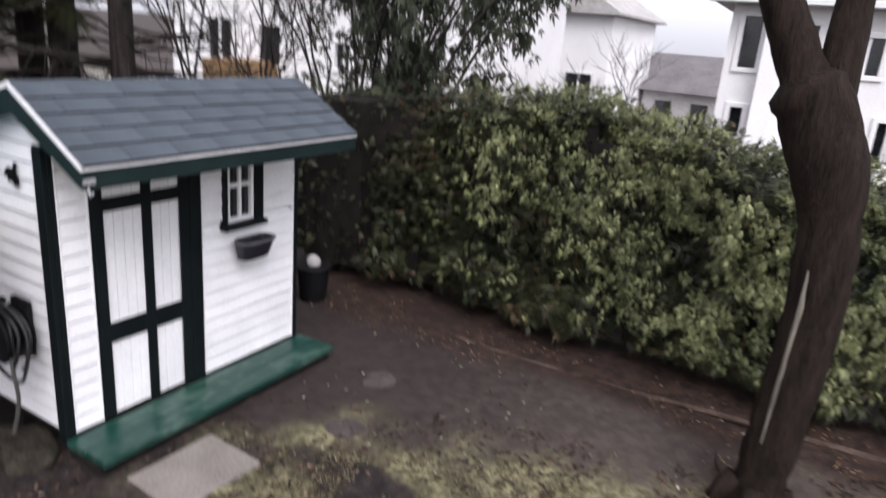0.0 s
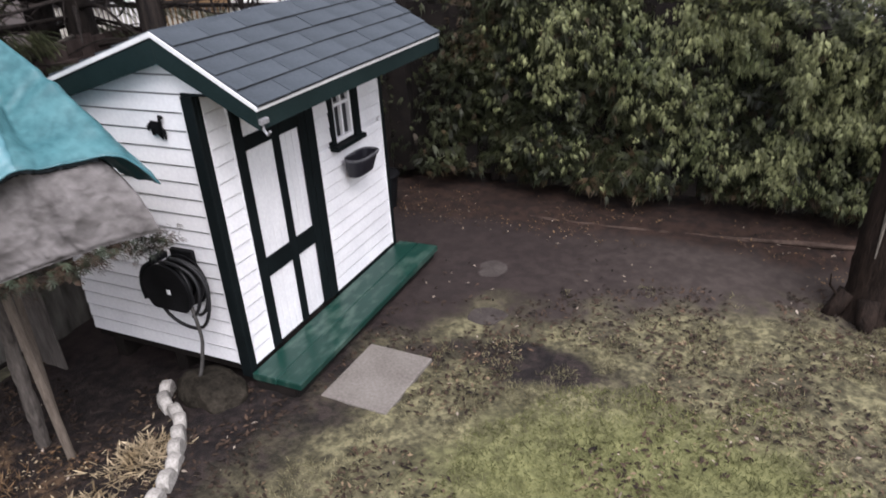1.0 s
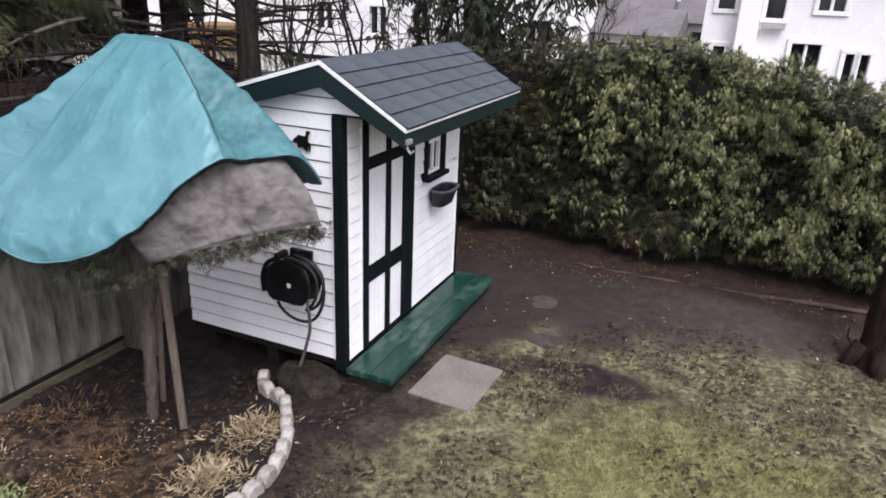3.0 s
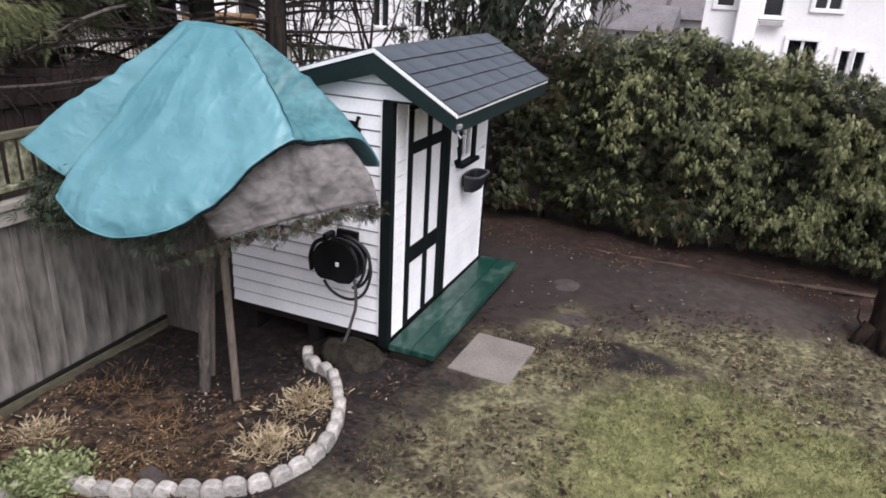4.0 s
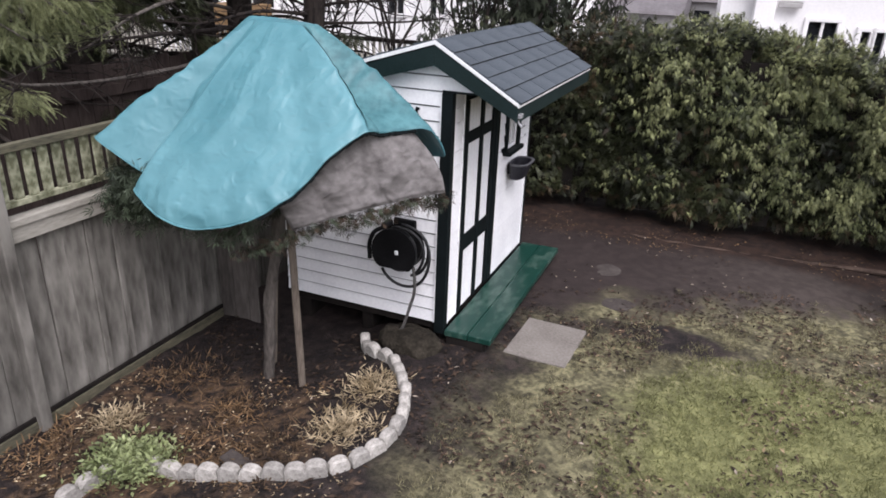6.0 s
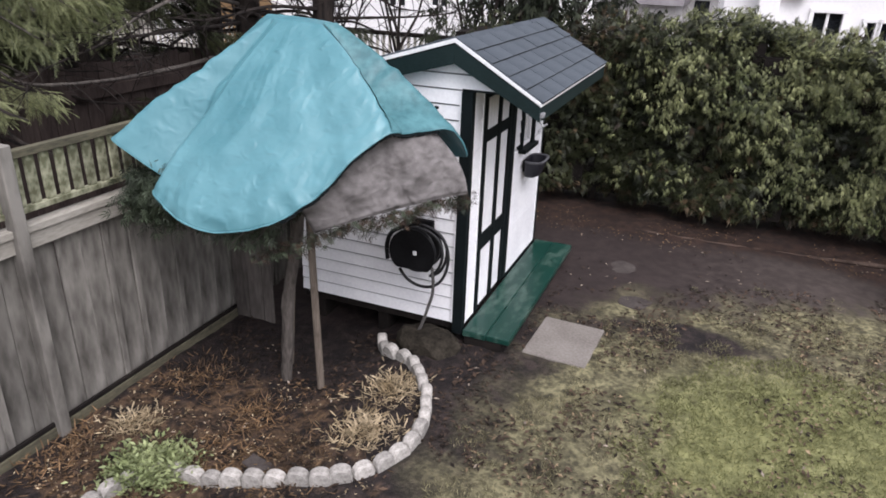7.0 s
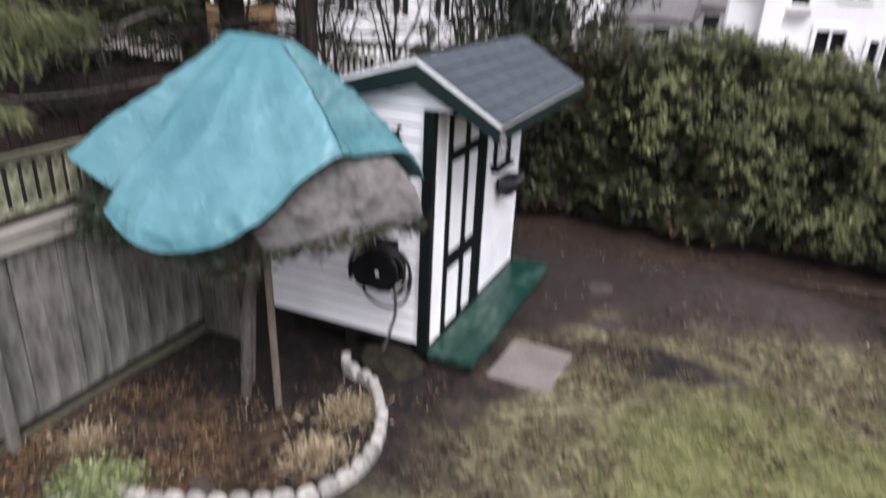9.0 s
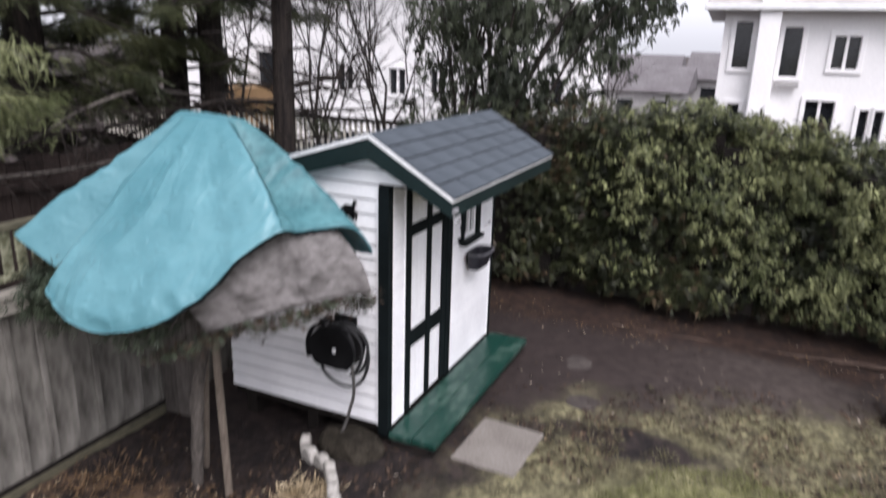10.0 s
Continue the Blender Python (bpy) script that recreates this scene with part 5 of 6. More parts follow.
# ---- spruces behind the fence ----
def spruce(x, y, r, height, seed, low, label, light=False, reach=2.2, bare_to=0.9):
    z0 = float(ground_z(x, y))
    t = empty("spruce_tree", label, "tree", "spruces behind the fence", at=(x, y, z0))
    rnd = random.Random(seed)
    rg = np.random.default_rng(seed)
    part("trunk", tube([(x, y, z0 - 0.1), (x + 0.03, y, z0 + 0.3 * height), (x, y, z0 + height)], [r * 1.1, r * 0.85, r * 0.25], 14, 0.06, seed=seed), M_BARK, t)
    pts, ways = [], []
    zz = z0 + low
    while zz < z0 + height:
        for k in range(rnd.randint(2, 3) if bare_to > 2 else rnd.randint(4, 6)):
            a = rnd.uniform(0, 2 * math.pi)
            L = reach * (1 - 0.75 * (zz - z0) / height) * rnd.uniform(0.6, 1.1)
            d = Vector((math.cos(a), math.sin(a), 0))
            p0 = Vector((x, y, zz))
            curve = [p0, p0 + d * L * 0.4 + Vector((0, 0, 0.04 * L)), p0 + d * L * 0.75 + Vector((0, 0, -0.08 * L)), p0 + d * L + Vector((0, 0, -0.1 * L))]
            cs = spline(curve, 4)
            thick = 0.019 if bare_to > 2 else 0.024
            part("bough", tube(cs, [thick * (1 - 0.065 * i) for i in range(len(cs))], 5, 0.1, cap=False, seed=seed + k), M_BARK, t)
            bare = zz < z0 + low + bare_to and rnd.random() < (0.7 if bare_to < 1 else 0.95)
            if bare:
                continue
            # upper crown, out of view, is thickened and widened to block sky light
            m_ = int((190 if light else 75 if bare_to > 1 else 150) * L * (1.6 if zz > 3.4 else 1))
            for _ in range(m_):
                s = rnd.uniform(0.2, 1.0)
                i = min(int(s * (len(cs) - 1)), len(cs) - 2)
                p = cs[i].lerp(cs[i + 1], s * (len(cs) - 1) - i)
                side = Vector((-d.y, d.x, 0)) * rnd.uniform(-1, 1)
                wide = 0.3 if zz > 3.4 else 0.15
                pts.append(p + side * wide * L * (1.1 - s) + Vector((0, 0, rnd.uniform(-0.12, 0.02))))
                ways.append(d * 0.5 + side * 0.8 + Vector((0, 0, -0.7 * rnd.random())))
        zz += rnd.uniform(0.22, 0.4)
    if pts:
        scatter("needles", *TWIG, np.array(pts), np.array(ways), unit(rg, len(pts)) * 0.3 + np.array((0, 0, 1.0)), rg.uniform(*((0.06, 0.13) if light else (0.1, 0.22)), len(pts)), M_SPRUCELIGHT if light else M_SPRUCE, t)
    return t


spruce(-2.6, 2.3, 0.125, 10, 1, 1.75, "dark spruce with bare lower branches beside the shed", reach=1.5, bare_to=2.2)
spruce(-3.6, 2.3, 0.15, 11, 2, 1.7, "dark spruce with bare lower branches", reach=2.0, bare_to=1.4)
spruce(-4.1, 2.25, 0.15, 11, 3, 1.6, "dark spruce with bare lower branches", reach=2.2)
spruce(-4.3, 0.6, 0.2, 9, 4, 1.0, "dense dark spruce close behind the fence", reach=2.0)
spruce(-3.9, -1.2, 0.17, 9, 5, 1.55, "pale green spruce with drooping tips behind the fence", light=True, reach=1.9)
spruce(-8.2, 2.2, 0.2, 10, 6, 0.8, "dense dark spruce in the neighbouring garden", reach=2.4)

# long bare boughs that sweep out over the fence
boughs = empty("spruce_boughs", "long bare spruce boughs sweeping out over the fence", "branches", at=(-3.5, 2.2, 1.8))
for i, line in enumerate((
    ((-3.6, 2.25, 1.78), (-3.2, 1.3, 1.72), (-2.95, 0.2, 1.72), (-2.8, -0.6, 1.76), (-2.8, -1.1, 1.82), (-2.8, -1.35, 1.98)),
    ((-3.6, 2.2, 1.95), (-3.2, 1.2, 2.0), (-2.9, 0.25, 2.04), (-2.8, -0.4, 2.02), (-2.8, -1.2, 1.84)),
    ((-3.6, 2.2, 2.15), (-3.1, 0.9, 2.3), (-2.85, 0.1, 2.22), (-2.8, -0.5, 2.0)),
    ((-4.1, 2.2, 1.9), (-3.6, 1.2, 1.85), (-3.2, 0.5, 1.8), (-2.9, -0.2, 1.86)),
    ((-2.6, 2.2, 2.15), (-2.7, 1.5, 2.2), (-2.8, 0.8, 2.12), (-2.85, 0.3, 2.16)),
    ((-2.6, 2.3, 2.3), (-2.3, 2.5, 2.38), (-2.0, 2.7, 2.4), (-1.7, 2.85, 2.41)),
    ((-2.6, 2.3, 2.22), (-2.3, 2.5, 2.28), (-2.0, 2.65, 2.3), (-1.65, 2.8, 2.34)),
    ((-2.6, 2.3, 2.5), (-2.3, 2.5, 2.42), (-1.9, 2.7, 2.46), (-1.6, 2.8, 2.53)),
    ((-2.6, 2.3, 2.05), (-2.2, 2.5, 2.07), (-1.7, 2.7, 2.1), (-1.25, 2.8, 2.16)),
)):
    cs = spline([Vector(p) for p in line], 7)
    part("bough", tube(cs, [0.022 - 0.016 * k / len(cs) for k in range(len(cs))], 6, 0.18, seed=i), M_TRUNK if i in (0, 2) else M_BARK, boughs)
    rnd = random.Random(50 + i)
    for k in range(34 if i < 5 else 16):
        p = cs[rnd.randint(2, len(cs) - 2)]
        d = Vector((rnd.gauss(0, 0.5), rnd.gauss(-0.3, 0.6), rnd.gauss(-0.15, 0.35))) * 0.45
        part("twig", tube([p, p + d * 0.5 + Vector((0, 0, 0.03)), p + d], [0.006, 0.004, 0.0015], 4, 0.1, cap=False, seed=k), M_BARK, boughs)
pale = empty("pale_spruce_boughs", "pale green spruce boughs hanging over the fence", "branches", at=(-3.9, -1.2, 2.4))
rg = np.random.default_rng(91)
for i, line in enumerate((
    ((-3.9, -1.2, 2.5), (-3.4, -0.7, 2.45), (-3.05, -0.2, 2.12)),
    ((-3.9, -1.2, 2.7), (-3.3, -0.9, 2.6), (-2.85, -0.55, 2.25)),
    ((-3.9, -1.2, 2.4), (-3.3, -1.1, 2.35), (-2.8, -0.95, 2.1)),
    ((-3.9, -1.2, 3.0), (-3.3, -0.8, 2.9), (-2.9, -0.35, 2.6)),
    ((-3.9, -1.2, 3.0), (-3.2, -1.2, 2.85), (-2.75, -1.1, 2.5)),
)):
    cs = spline([Vector(p) for p in line], 8)
    bough = part("bough", tube(cs, [0.02 - 0.014 * k / len(cs) for k in range(len(cs))], 6, 0.15, seed=i), M_TRUNK, pale)
    k = 420
    at = np.array([cs[j] for j in rg.integers(3, len(cs), k)]) + rg.normal(0, 1, (k, 3)) * (0.1, 0.13, 0.05) - np.array((0, 0, 0.05))
    scatter("needles", *TWIG, at, rg.normal(0, 0.35, (k, 3)) + np.array((0.1, 0.1, -0.8)), unit(rg, k), rg.uniform(0.06, 0.14, k), M_SPRUCELIGHT, pale)

# ---- the leaning evergreen shrub behind the hedge ----
shrub = empty("evergreen_shrub", "leaning multi-stemmed evergreen with hanging dark leaves", "shrub", at=(-1.0, 4.9, -0.1))
rnd = random.Random(31)
pts, ways = [], []
for i in range(13):
    bx, by = -1.15 + rnd.uniform(-0.45, 0.5), 4.9 + rnd.uniform(-0.25, 0.3)
    lx = rnd.uniform(-0.7, 2.2)
    top = Vector((bx + lx, by + rnd.uniform(-0.3, 0.4), rnd.uniform(3.4, 5.2)))
    line = spline([(bx, by, -0.15), (bx + 0.15 * lx, by, 1.3), (bx + 0.5 * lx, by, 2.6), top], 5)
    part("stem", tube(line, [0.035 - 0.0017 * k for k in range(len(line))], 7, 0.08, seed=i), M_BARK, shrub)
    for _ in range(16):
        s = rnd.uniform(0.3, 1.0) * (len(line) - 1.001)
        j = int(s)
        c = line[j].lerp(line[j + 1], s - j) + Vector((rnd.gauss(0, 0.36), rnd.gauss(0, 0.25), rnd.gauss(0, 0.2)))
        for _ in range(24):
            pts.append(c + Vector((rnd.gauss(0, 0.085), rnd.gauss(0, 0.085), rnd.gauss(-0.02, 0.13))))
            ways.append((rnd.uniform(-0.35, 0.35), rnd.uniform(-0.4, 0.3), -0.9))
rg = np.random.default_rng(8)
scatter("leafage", *fan(3, 30, 0.1, 0.25), np.array(pts), np.array(ways), unit(rg, len(pts)) * 0.8 + np.array((0, -1.0, 0.3)), rg.uniform(0.1, 0.2, len(pts)), M_LEAF, shrub)

# ---- beyond the garden ----
rear_fence = empty("far_board_fence", "dark brown boarded fence of the neighbouring garden", "fence", at=(-3.4, 1.0, -0.1))
for i in range(34):
    y0 = -2.4 + i * 0.16
    part("board", box((-3.42, y0 + 0.003, -0.15), (-3.39, y0 + 0.157, 1.78 + 0.02 * math.sin(i * 2.3)), 0.004), M_BROWNFENCE, rear_fence)
part("rail", box((-3.385, -2.4, 1.5), (-3.34, 3.04, 1.6), 0.004), M_BROWNFENCE, rear_fence)

deck = empty("far_deck", "raised timber deck with cream balusters and dark handrail", "deck", at=(-8.0, 9.0, -1.6))
part("platform", box((-12.5, 8.0, 0.17), (-3.35, 10.6, 0.37), 0.01), M_DARK, deck)
for x in (-12.2, -10.0, -7.8, -5.6, -3.5):
    part("post", box((x, 8.05, -1.8), (x + 0.12, 8.17, 0.17), 0.006), M_DARK, deck)
part("handrail", box((-12.5, 7.96, 1.28), (-3.35, 8.1, 1.35), 0.006), M_DARK, deck)
part("bottom_rail", box((-12.5, 8.0, 0.44), (-3.35, 8.06, 0.49), 0.004), M_DARK, deck)
bal = None
for i in range(67):
    x = -12.4 + i * 0.135
    if bal is None:
        ob = part("baluster", box((0, 0, 0), (0.05, 0.04, 0.79), 0.003), M_CREAM, deck)
        bal = ob.data
    else:
        ob = new("baluster", bal)
        ob.parent = deck
    ob.matrix_parent_inverse = Matrix.Translation(deck.location).inverted()
    ob.matrix_basis = pose(x, 8.01, 0.4905)


def windowed_wall(house, name, w, h, thick, holes, m, mat):
    """A wall with real openings: frame pieces round each hole, laid out from the left, facing -y."""
    xs = sorted({0, w, *[v for hx in holes for v in (hx[0], hx[0] + hx[2])]})
    zs = sorted({0, h, *[v for hx in holes for v in (hx[1], hx[1] + hx[3])]})
    bm = bmesh.new()
    for a, b in zip(xs, xs[1:]):
        for c, d in zip(zs, zs[1:]):
            mx, mz = (a + b) / 2, (c + d) / 2
            if any(hx[0] < mx < hx[0] + hx[2] and hx[1] < mz < hx[1] + hx[3] for hx in holes):
                continue
            add_box(bm, (a, 0, c), (b, thick, d))
    bmesh.ops.remove_doubles(bm, verts=bm.verts, dist=1e-4)
    bmesh.ops.transform(bm, matrix=m, verts=bm.verts)
    part(name, bm, mat, house)
    for hx, hz, hw, hh, panes in holes:
        win = part("window", box((hx, 0.1, hz), (hx + hw, 0.12, hz + hh), 0, m), M_GLASS, house)
        for lo, hi in (((hx - 0.1, -0.05, hz - 0.1), (hx + hw + 0.1, 0.06, hz)), ((hx - 0.1, -0.05, hz + hh), (hx + hw + 0.1, 0.06, hz + hh + 0.1)), ((hx - 0.1, -0.05, hz), (hx, 0.06, hz + hh)), ((hx + hw, -0.05, hz), (hx + hw + 0.1, 0.06, hz + hh))):
            part("frame", box(lo, hi, 0.01, m), M_STUCCO, win)
        for k in range(1, panes):
            xx = hx + hw * k / panes
            part("mullion", box((xx - 0.03, 0.0, hz), (xx + 0.03, 0.09, hz + hh), 0.005, m), M_STUCCO, win)


# the white house past the hedge
HM = pose(1.13, 13.5, -1.6, 0, 0, 3)
house = empty("white_house", "two-storey white stucco house with pale tiled roof", "house", at=(4.9, 16.5, -1.6))
windowed_wall(house, "wall", 8.5, 5.35, 0.3, [(0.26, 4.1, 0.34, 1.0, 1), (1.26, 3.95, 0.36, 1.05, 1), (2.26, 4.15, 0.5, 0.68, 2), (0.3, 2.7, 0.24, 0.6, 1), (1.9, 2.5, 0.58, 0.95, 2), (2.98, 2.5, 0.17, 0.8, 1), (3.27, 2.5, 0.17, 0.8, 1), (4.9, 4.0, 0.7, 1.0, 2)], HM, M_STUCCO)
part("side_wall", box((0, 0.3, 0), (0.3, 6.0, 5.35), 0.0, HM), M_STUCCO, house)
part("chimney", box((0.7, -0.4, 0), (1.13, -0.002, 7.0), 0.02, HM), M_STUCCO, house)
part("sill_box", box((1.2, -0.18, 3.72), (1.68, -0.06, 3.83), 0.01, HM), M_FARWALL, house)
bm = prism([(-0.4, 5.352), (-0.4, 5.47), (3.0, 6.9), (6.4, 5.47), (6.4, 5.352)], 0, -0.4, 9.0)
bmesh.ops.transform(bm, matrix=HM, verts=bm.verts)
part("roof", bm, M_HOUSEROOF, house)
part("gutter", box((-0.45, -0.5, 5.32), (9.0, -0.402, 5.45), 0.02, HM), M_EDGE, house)

# the second white house
H2 = pose(-11.36, 24.0, -1.8, 0, 0, 0)
house2 = empty("gabled_white_house", "white gabled house with a plain end wall", "house", at=(-8.0, 26.0, -1.8))
windowed_wall(house2, "wall", 6.6, 5.65, 0.3, [(5.0, 2.3, 1.05, 1.15, 2)], H2, M_STUCCO)
part("side_wall", box((6.3, 0.3, 0), (6.6, 6.0, 5.65), 0, H2), M_STUCCO, house2)
bm = prism([(-0.4, 5.652), (-0.4, 5.75), (3.3, 7.9), (6.95, 5.75), (6.95, 5.652)], 1, -0.4, 6.4)
bmesh.ops.transform(bm, matrix=H2, verts=bm.verts)
part("roof", bm, M_HOUSEROOF, house2)

# the pale house behind the deck
H3 = pose(-15.5, 13.0, -1.8, 0, 0, 4)
house3 = empty("pale_house", "pale house with dark windows behind bare trees", "house", at=(-10.0, 15.0, -1.8))
windowed_wall(house3, "wall", 11.0, 6.5, 0.3, [(1.5, 3.2, 1.0, 1.2, 2), (6.35, 3.3, 0.5, 0.7, 2), (8.0, 3.25, 0.5, 0.7, 2), (9.25, 3.3, 0.45, 0.65, 2), (6.4, 0.9, 1.1, 1.2, 2), (3.6, 3.2, 0.8, 1.1, 1)], H3, M_STUCCO)
part("side_wall", box((10.7, 0.3, 0), (11.0, 6, 6.5), 0, H3), M_STUCCO, house3)
part("ochre_bay", box((2.9, -1.6, 0), (4.3, -0.002, 3.3), 0.01, H3), M_OCHRE, house3)
bm = prism([(-0.6, 6.502), (2.8, 8.4), (6.2, 6.502)], 0, -0.5, 11.5)
bmesh.ops.transform(bm, matrix=H3, verts=bm.verts)
part("roof", bm, M_FARROOF, house3)

# far roofs
for i, (x, y, w, d, hw, hr) in enumerate(((-4.6, 29.0, 3.4, 5.0, 2.9, 1.1), (-1.3, 33.0, 5.0, 5.0, 3.4, 1.3), (-6.5, 36.0, 4.0, 5.0, 3.2, 1.3), (8.0, 36.0, 8.0, 6.0, 5.0, 2.0))):
    hs = empty("far_house", "distant grey house with a dark roof", "house", "distant houses", at=(x + w / 2, y + d / 2, -1.8))
    part("wall", box((x, y, -1.8), (x + w, y + d, -1.8 + hw), 0.02), M_FARWALL, hs)
    bm = prism([(y - 0.3, -1.798 + hw), (y + d / 2, -1.8 + hw + hr), (y + d + 0.3, -1.798 + hw)], 0, x - 0.3, x + w + 0.3)
    part("roof", bm, M_FARROOF, hs)
    for k in range(2):
        part("window", box((x + 0.6 + k * w * 0.45, y - 0.03, -1.8 + hw - 1.3), (x + 1.3 + k * w * 0.45, y - 0.004, -1.8 + hw - 0.4), 0.005), M_GLASS, hs)


def bare_tree(x, y, height, spread, seed, label):
    z0 = float(ground_z(x, y))
    t = empty("bare_tree", label, "tree", "bare winter trees", at=(x, y, z0))
    rnd = random.Random(seed)
    bm = bmesh.new()

    def grow(p, d, length, r, level):
        mid = p + d * length * 0.5 + Vector((rnd.gauss(0, 0.06), rnd.gauss(0, 0.06), 0)) * length
        end = p + d * length
        tube([p, mid, end], [r, r * 0.8, r * 0.55], 5, 0.1, bm=bm, cap=False, seed=rnd.randint(0, 999))
        if level == 0:
            return
        for _ in range(rnd.randint(3, 4)):
            nd = (d + Vector((rnd.gauss(0, spread), rnd.gauss(0, spread), rnd.uniform(0.0, 0.4)))).normalized()
            grow(p.lerp(end, rnd.uniform(0.55, 1.0)), nd, length * rnd.uniform(0.55, 0.75), r * 0.55, level - 1)

    grow(Vector((x, y, z0 - 0.1)), Vector((0, 0, 1)), height * 0.4, height * 0.0085, 4)
    part("crown", bm, M_BARK, t)


bare_tree(-2.2, 18.0, 5.6, 0.5, 1, "bare winter tree between the houses")
bare_tree(-3.6, 15.0, 5.0, 0.5, 2, "bare winter tree between the houses")
bare_tree(-4.0, 7.0, 6.0, 0.45, 3, "bare dark tree before the pale house")
bare_tree(-5.6, 7.2, 6.5, 0.45, 4, "bare dark tree before the pale house")
bare_tree(-2.6, 6.8, 6.0, 0.45, 5, "bare dark tree before the pale house")
bare_tree(-7.2, 7.0, 6.5, 0.4, 6, "bare dark tree before the pale house")
def thicket(x, y, count, height, seed, label):
    """Many thin crooked stems from one stool, each with fine side shoots."""
    z0 = float(ground_z(x, y))
    t = empty("bare_shrub", label, "shrub", "bare shrubs behind the shed", at=(x, y, z0))
    rnd = random.Random(seed)
    for i in range(count):
        bm = bmesh.new()
        bx, by = x + rnd.gauss(0, 0.25), y + rnd.gauss(0, 0.2)
        h, lx = height * rnd.uniform(0.7, 1.15), rnd.gauss(0, 0.45)
        line = spline([Vector((bx, by, z0 - 0.05)), Vector((bx + 0.2 * lx + rnd.gauss(0, 0.05), by, z0 + 0.35 * h)), Vector((bx + 0.6 * lx + rnd.gauss(0, 0.08), by, z0 + 0.7 * h)), Vector((bx + lx, by + rnd.gauss(0, 0.2), z0 + h))], 5)
        tube(line, [0.017 - 0.0008 * k for k in range(len(line))], 5, 0.15, bm=bm, cap=False, seed=i)
        for k in range(20):
            p = line[rnd.randint(4, len(line) - 1)]
            d = Vector((rnd.gauss(0, 0.35), rnd.gauss(0, 0.2), rnd.uniform(-0.05, 0.45)))
            e = p + d + Vector((rnd.gauss(0, 0.05), 0, rnd.gauss(0, 0.05)))
            tube([p, p + d * 0.55 + Vector((0, 0, 0.03)), e], [0.007, 0.005, 0.002], 4, 0.1, bm=bm, cap=False, seed=k)
            tube([p + d * 0.55, e + Vector((rnd.gauss(0, 0.12), 0, rnd.gauss(0, 0.12)))], [0.005, 0.002], 4, 0.1, bm=bm, cap=False, seed=k)
        part("stem", bm, M_BARK, t)


for i, (x, y) in enumerate(((-4.5, 5.5), (-3.0, 5.6), (-1.9, 5.7))):
    thicket(x, y, 4, 3.3 + 0.3 * (i % 3), 60 + i, "bare dark shrub with tangled thin stems")
for i, (x, y) in enumerate(((-4.6, 6.0), (-2.2, 6.2))):
    bare_tree(x, y, 4.6 + 0.3 * (i % 3), 0.6, 20 + i, "bare dark thicket tree behind the shed")
bare_tree(0.3, 17.0, 4.4, 0.5, 7, "bare winter tree between the houses")

# ---- plants in the bed ----
def tuft(name, x, y, count, size, spread, mat, label, category, seed, flat=0.5, shape=BLADE, tall=0.02):
    rg = np.random.default_rng(seed)
    z0 = float(ground_z(x, y))
    t = empty(name, label, category, at=(x, y, z0))
    off = rg.normal(0, spread, (count, 2))
    pl = np.stack([x + off[:, 0], y + off[:, 1], ground_z(x + off[:, 0], y + off[:, 1]) + 0.002 + rg.random(count) * tall], -1)
    ways = np.concatenate([off / max(spread, 1e-3) * flat * 0.4 + rg.normal(0, 0.7, (count, 2)), rg.uniform(0.0, 0.8, (count, 1))], 1)
    scatter("foliage", *shape, pl, ways, unit(rg, count) + np.array((0, 0, 0.5)), rg.uniform(0.6, 1.3, count) * size, mat, t)


tuft("straw_clump", -0.16, -0.81, 650, 0.055, 0.1, M_STRAW, "flattened clump of pale dry straw leaves", "plant", 1, 1.2, STRAP)
tuft("dry_perennial", -0.13, -1.27, 650, 0.062, 0.1, M_STRAW, "upright clump of dry yellow stalks", "plant", 2, 0.3, STRAP)
tuft("dry_perennial", -1.6, -1.74, 420, 0.055, 0.08, M_STRAW, "low clump of dry yellow stalks", "plant", 3, 0.6, STRAP)
tuft("rusty_plant", -0.96, -1.29, 420, 0.06, 0.12, M_RUST, "rust-brown withered plant in the bed", "plant", 4)
tuft("rusty_plant", -1.55, -1.12, 420, 0.06, 0.16, M_RUST, "rust-brown withered plant by the fence", "plant", 5)
tuft("rusty_plant", -0.45, -1.62, 520, 0.055, 0.2, M_RUST, "rust-brown withered plant inside the edging", "plant", 6)
tuft("rusty_plant", -1.0, -1.84, 520, 0.055, 0.2, M_RUST, "rust-brown withered plant inside the edging", "plant", 7)
tuft("rusty_plant", -1.75, -2.1, 420, 0.06, 0.16, M_RUST, "rust-brown withered plant by the fence foot", "plant", 10)
tuft("green_perennial", -1.1, -2.0, 1500, 0.042, 0.085, M_GREENPLANT, "leafy pale green perennial by the edging", "plant", 8, 0.4, LEAF, 0.12)
tuft("green_perennial", -1.25, -2.08, 1000, 0.04, 0.085, M_GREENPLANT, "leafy pale green perennial beyond the edging", "plant", 9, 0.4, LEAF, 0.11)

# ---- loose ground cover ----
rg = np.random.default_rng(77)


def on_ground(n, x0, x1, y0, y1):
    x, y = rg.uniform(x0, x1, n), rg.uniform(y0, y1, n)
    return x, y


def keep_clear(x, y):
    """False under the shed, the step and the paver."""
    return ~((x > -1.45) & (x < 0.42) & (y > -0.04) & (y < 2.0)) & ~((abs(x - 0.745) < 0.27) & (abs(y - 0.345) < 0.33))


def rough_noise(x, y, s):
    return np.array([noise.noise(Vector((a * s, b * s, 3.3))) for a, b in zip(x, y)])


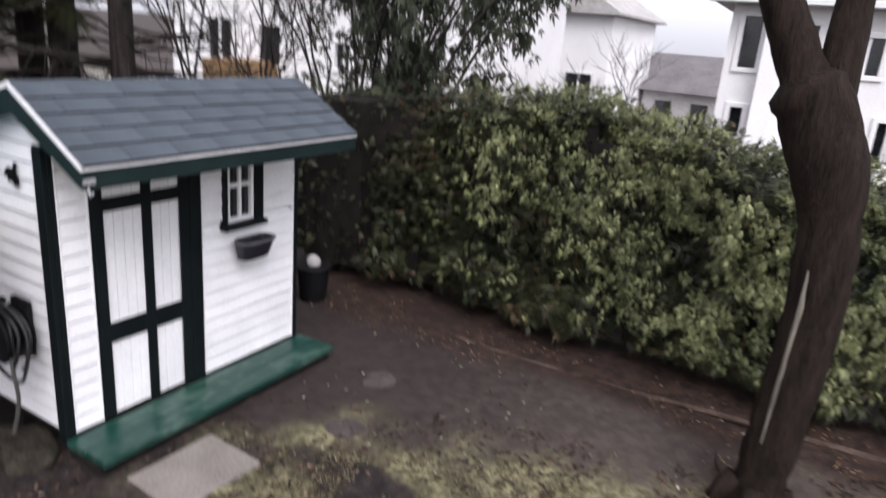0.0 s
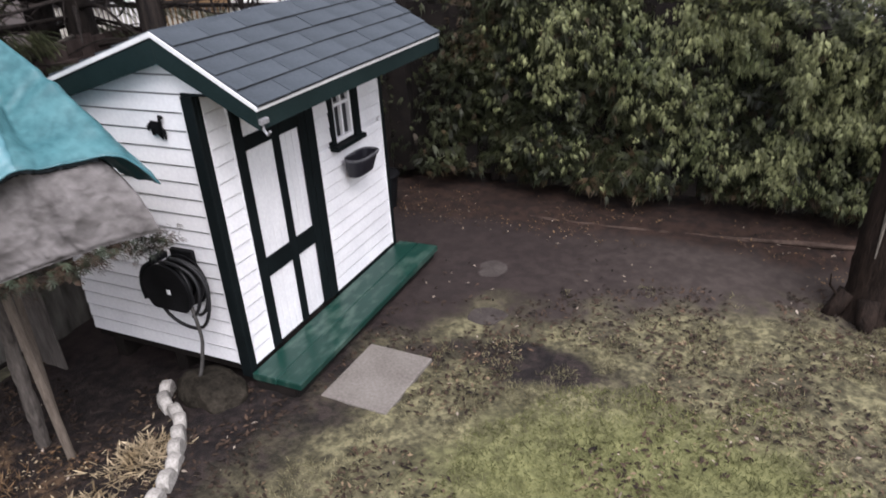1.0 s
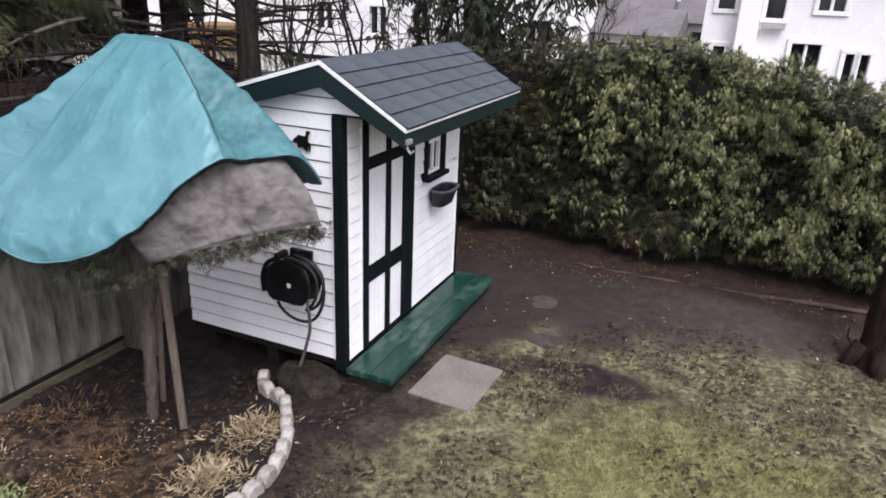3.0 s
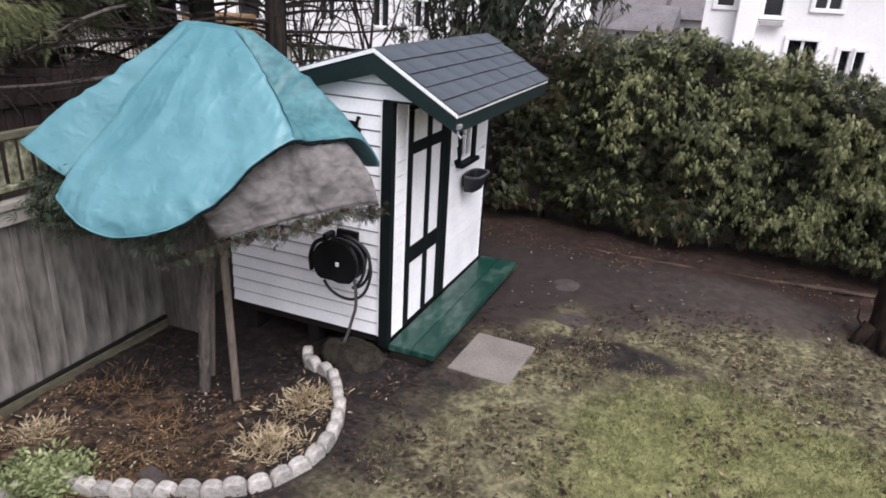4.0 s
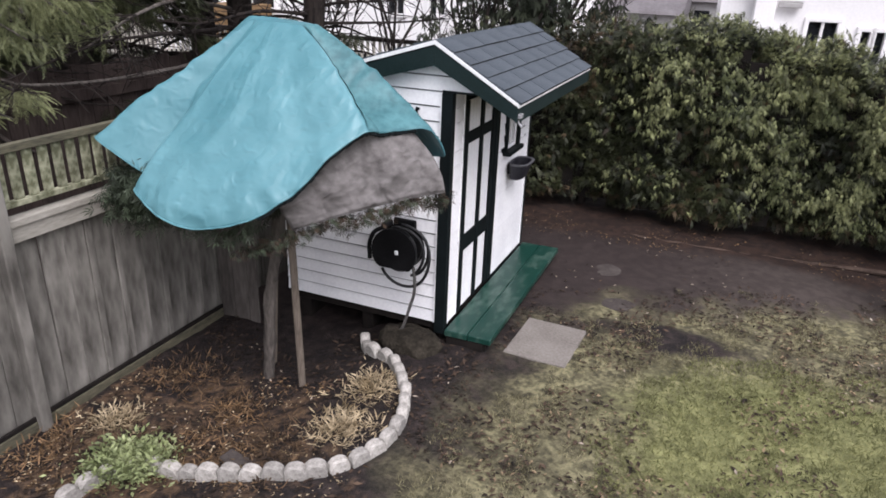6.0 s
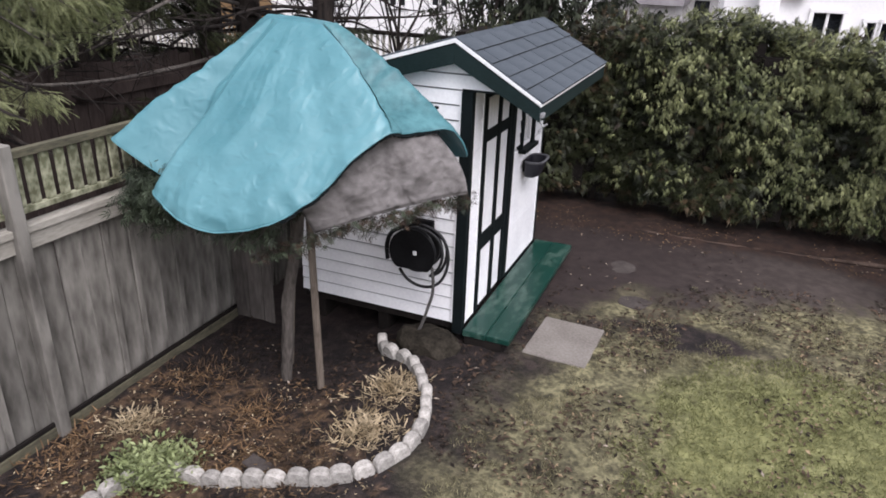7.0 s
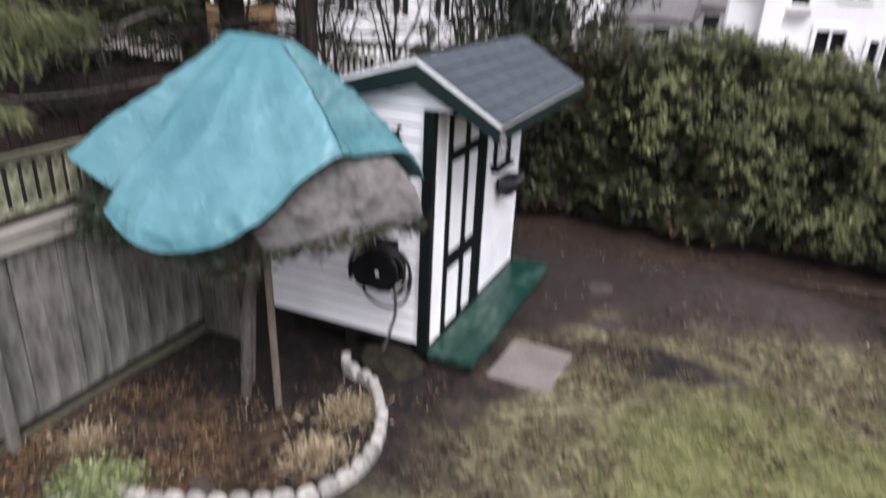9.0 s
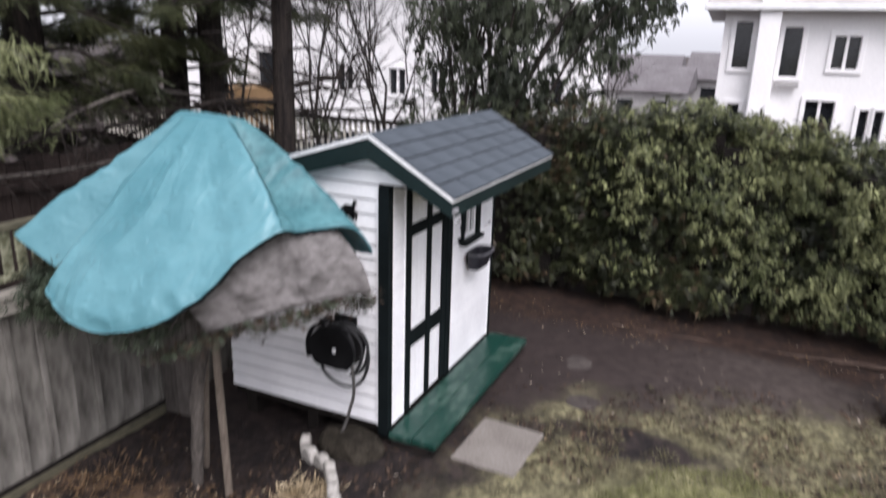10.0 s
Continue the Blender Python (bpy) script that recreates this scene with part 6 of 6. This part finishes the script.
x, y = on_ground(120000, 0.2, 4.6, -2.6, 2.6)
ell = 1 - np.hypot((x - 2.65) / 1.3, (y + 0.4) / 1.1) + 0.45 * rough_noise(x, y, 2.2)
off_path = (-0.42 * x + 0.9 * y) < 0.5 + 0.7 * rough_noise(x, y, 3.0) + 0.3 * rough_noise(x, y, 9.0)
lush = (ell > -0.05) & off_path & keep_clear(x, y)
thin = ~lush & off_path & keep_clear(x, y) & (rough_noise(x, y, 4.0) + 0.5 * rough_noise(x, y, 11.0) > -0.05) & (x - 0.12 * y > 0.75 + 0.5 * rough_noise(x, y, 2.4))
for name, sel, mat, size, label in (("lawn_grass", lush, M_GRASS, 0.036, "short patchy green lawn grass"), ("dry_grass", thin, M_DRYGRASS, 0.03, "thin straw-coloured winter grass")):
    k = int(sel.sum())
    pl = np.stack([x[sel], y[sel], ground_z(x[sel], y[sel]) - 0.002], -1)
    ob = scatter(name, *BLADE, pl, rg.normal(0, 0.55, (k, 3)) * (1, 1, 0) + np.array((0, 0, 0.6)), unit(rg, k), rg.uniform(0.6, 1.4, k) * size, mat)
    tagged(ob, label, "grass", kind="stuff")
for name, count, area, mat, size, label, cond in (
    ("fallen_leaves", 26000, (-1.85, 5.0, -2.8, 3.6), M_LITTER, 0.04, "dark brown fallen leaves scattered on the ground", 0.0),
    ("tan_leaves", 4800, (0.5, 4.6, -2.6, 1.6), M_TANLEAF, 0.03, "tan fallen leaves caught in the thin grass", 0.05),
    ("pale_leaves", 900, (-1.8, 4.5, -2.5, 3.5), M_PALELITTER, 0.032, "a few pale fallen leaves", 0.1),
    ("bed_straw", 1100, (-1.9, 0.15, -2.4, -0.9), M_STRAW, 0.022, "pale dry stalk fragments in the bed", 0.0),
    ("bed_litter", 3400, (-1.9, 0.15, -2.4, -0.85), M_RUST, 0.03, "rust-brown leaf litter in the bed", 0.25),
    ("hedge_litter", 1700, (-0.6, 6.0, 2.75, 3.6), M_RUST, 0.028, "rust-brown litter along the hedge foot", 0.0),
):
    x, y = on_ground(count, *area)
    sel = keep_clear(x, y) & (rough_noise(x, y, 1.6) > cond - 0.15)
    if name == "tan_leaves":
        sel &= (-0.42 * x + 0.9 * y) < 0.35 + 0.5 * rough_noise(x, y, 3.0)
    if name == "fallen_leaves":
        sel &= (rg.random(count) < np.where((-0.42 * x + 0.9 * y) > 0.95, 0.05, np.where(np.hypot((x - 2.65) / 1.3, (y + 0.4) / 1.1) < 1, 0.6, 1.0)))
    k = int(sel.sum())
    pl = np.stack([x[sel], y[sel], ground_z(x[sel], y[sel]) + 0.008 + 0.01 * rg.random(k)], -1)
    ways = rg.normal(0, 1, (k, 3)) * (1, 1, 0.25)
    ob = scatter(name, *LEAF, pl, ways, np.tile((0, 0, 1.0), (k, 1)) + unit(rg, k) * 0.4, rg.uniform(0.5, 1.5, k) * size, mat)
    tagged(ob, label, "leaves", kind="stuff")
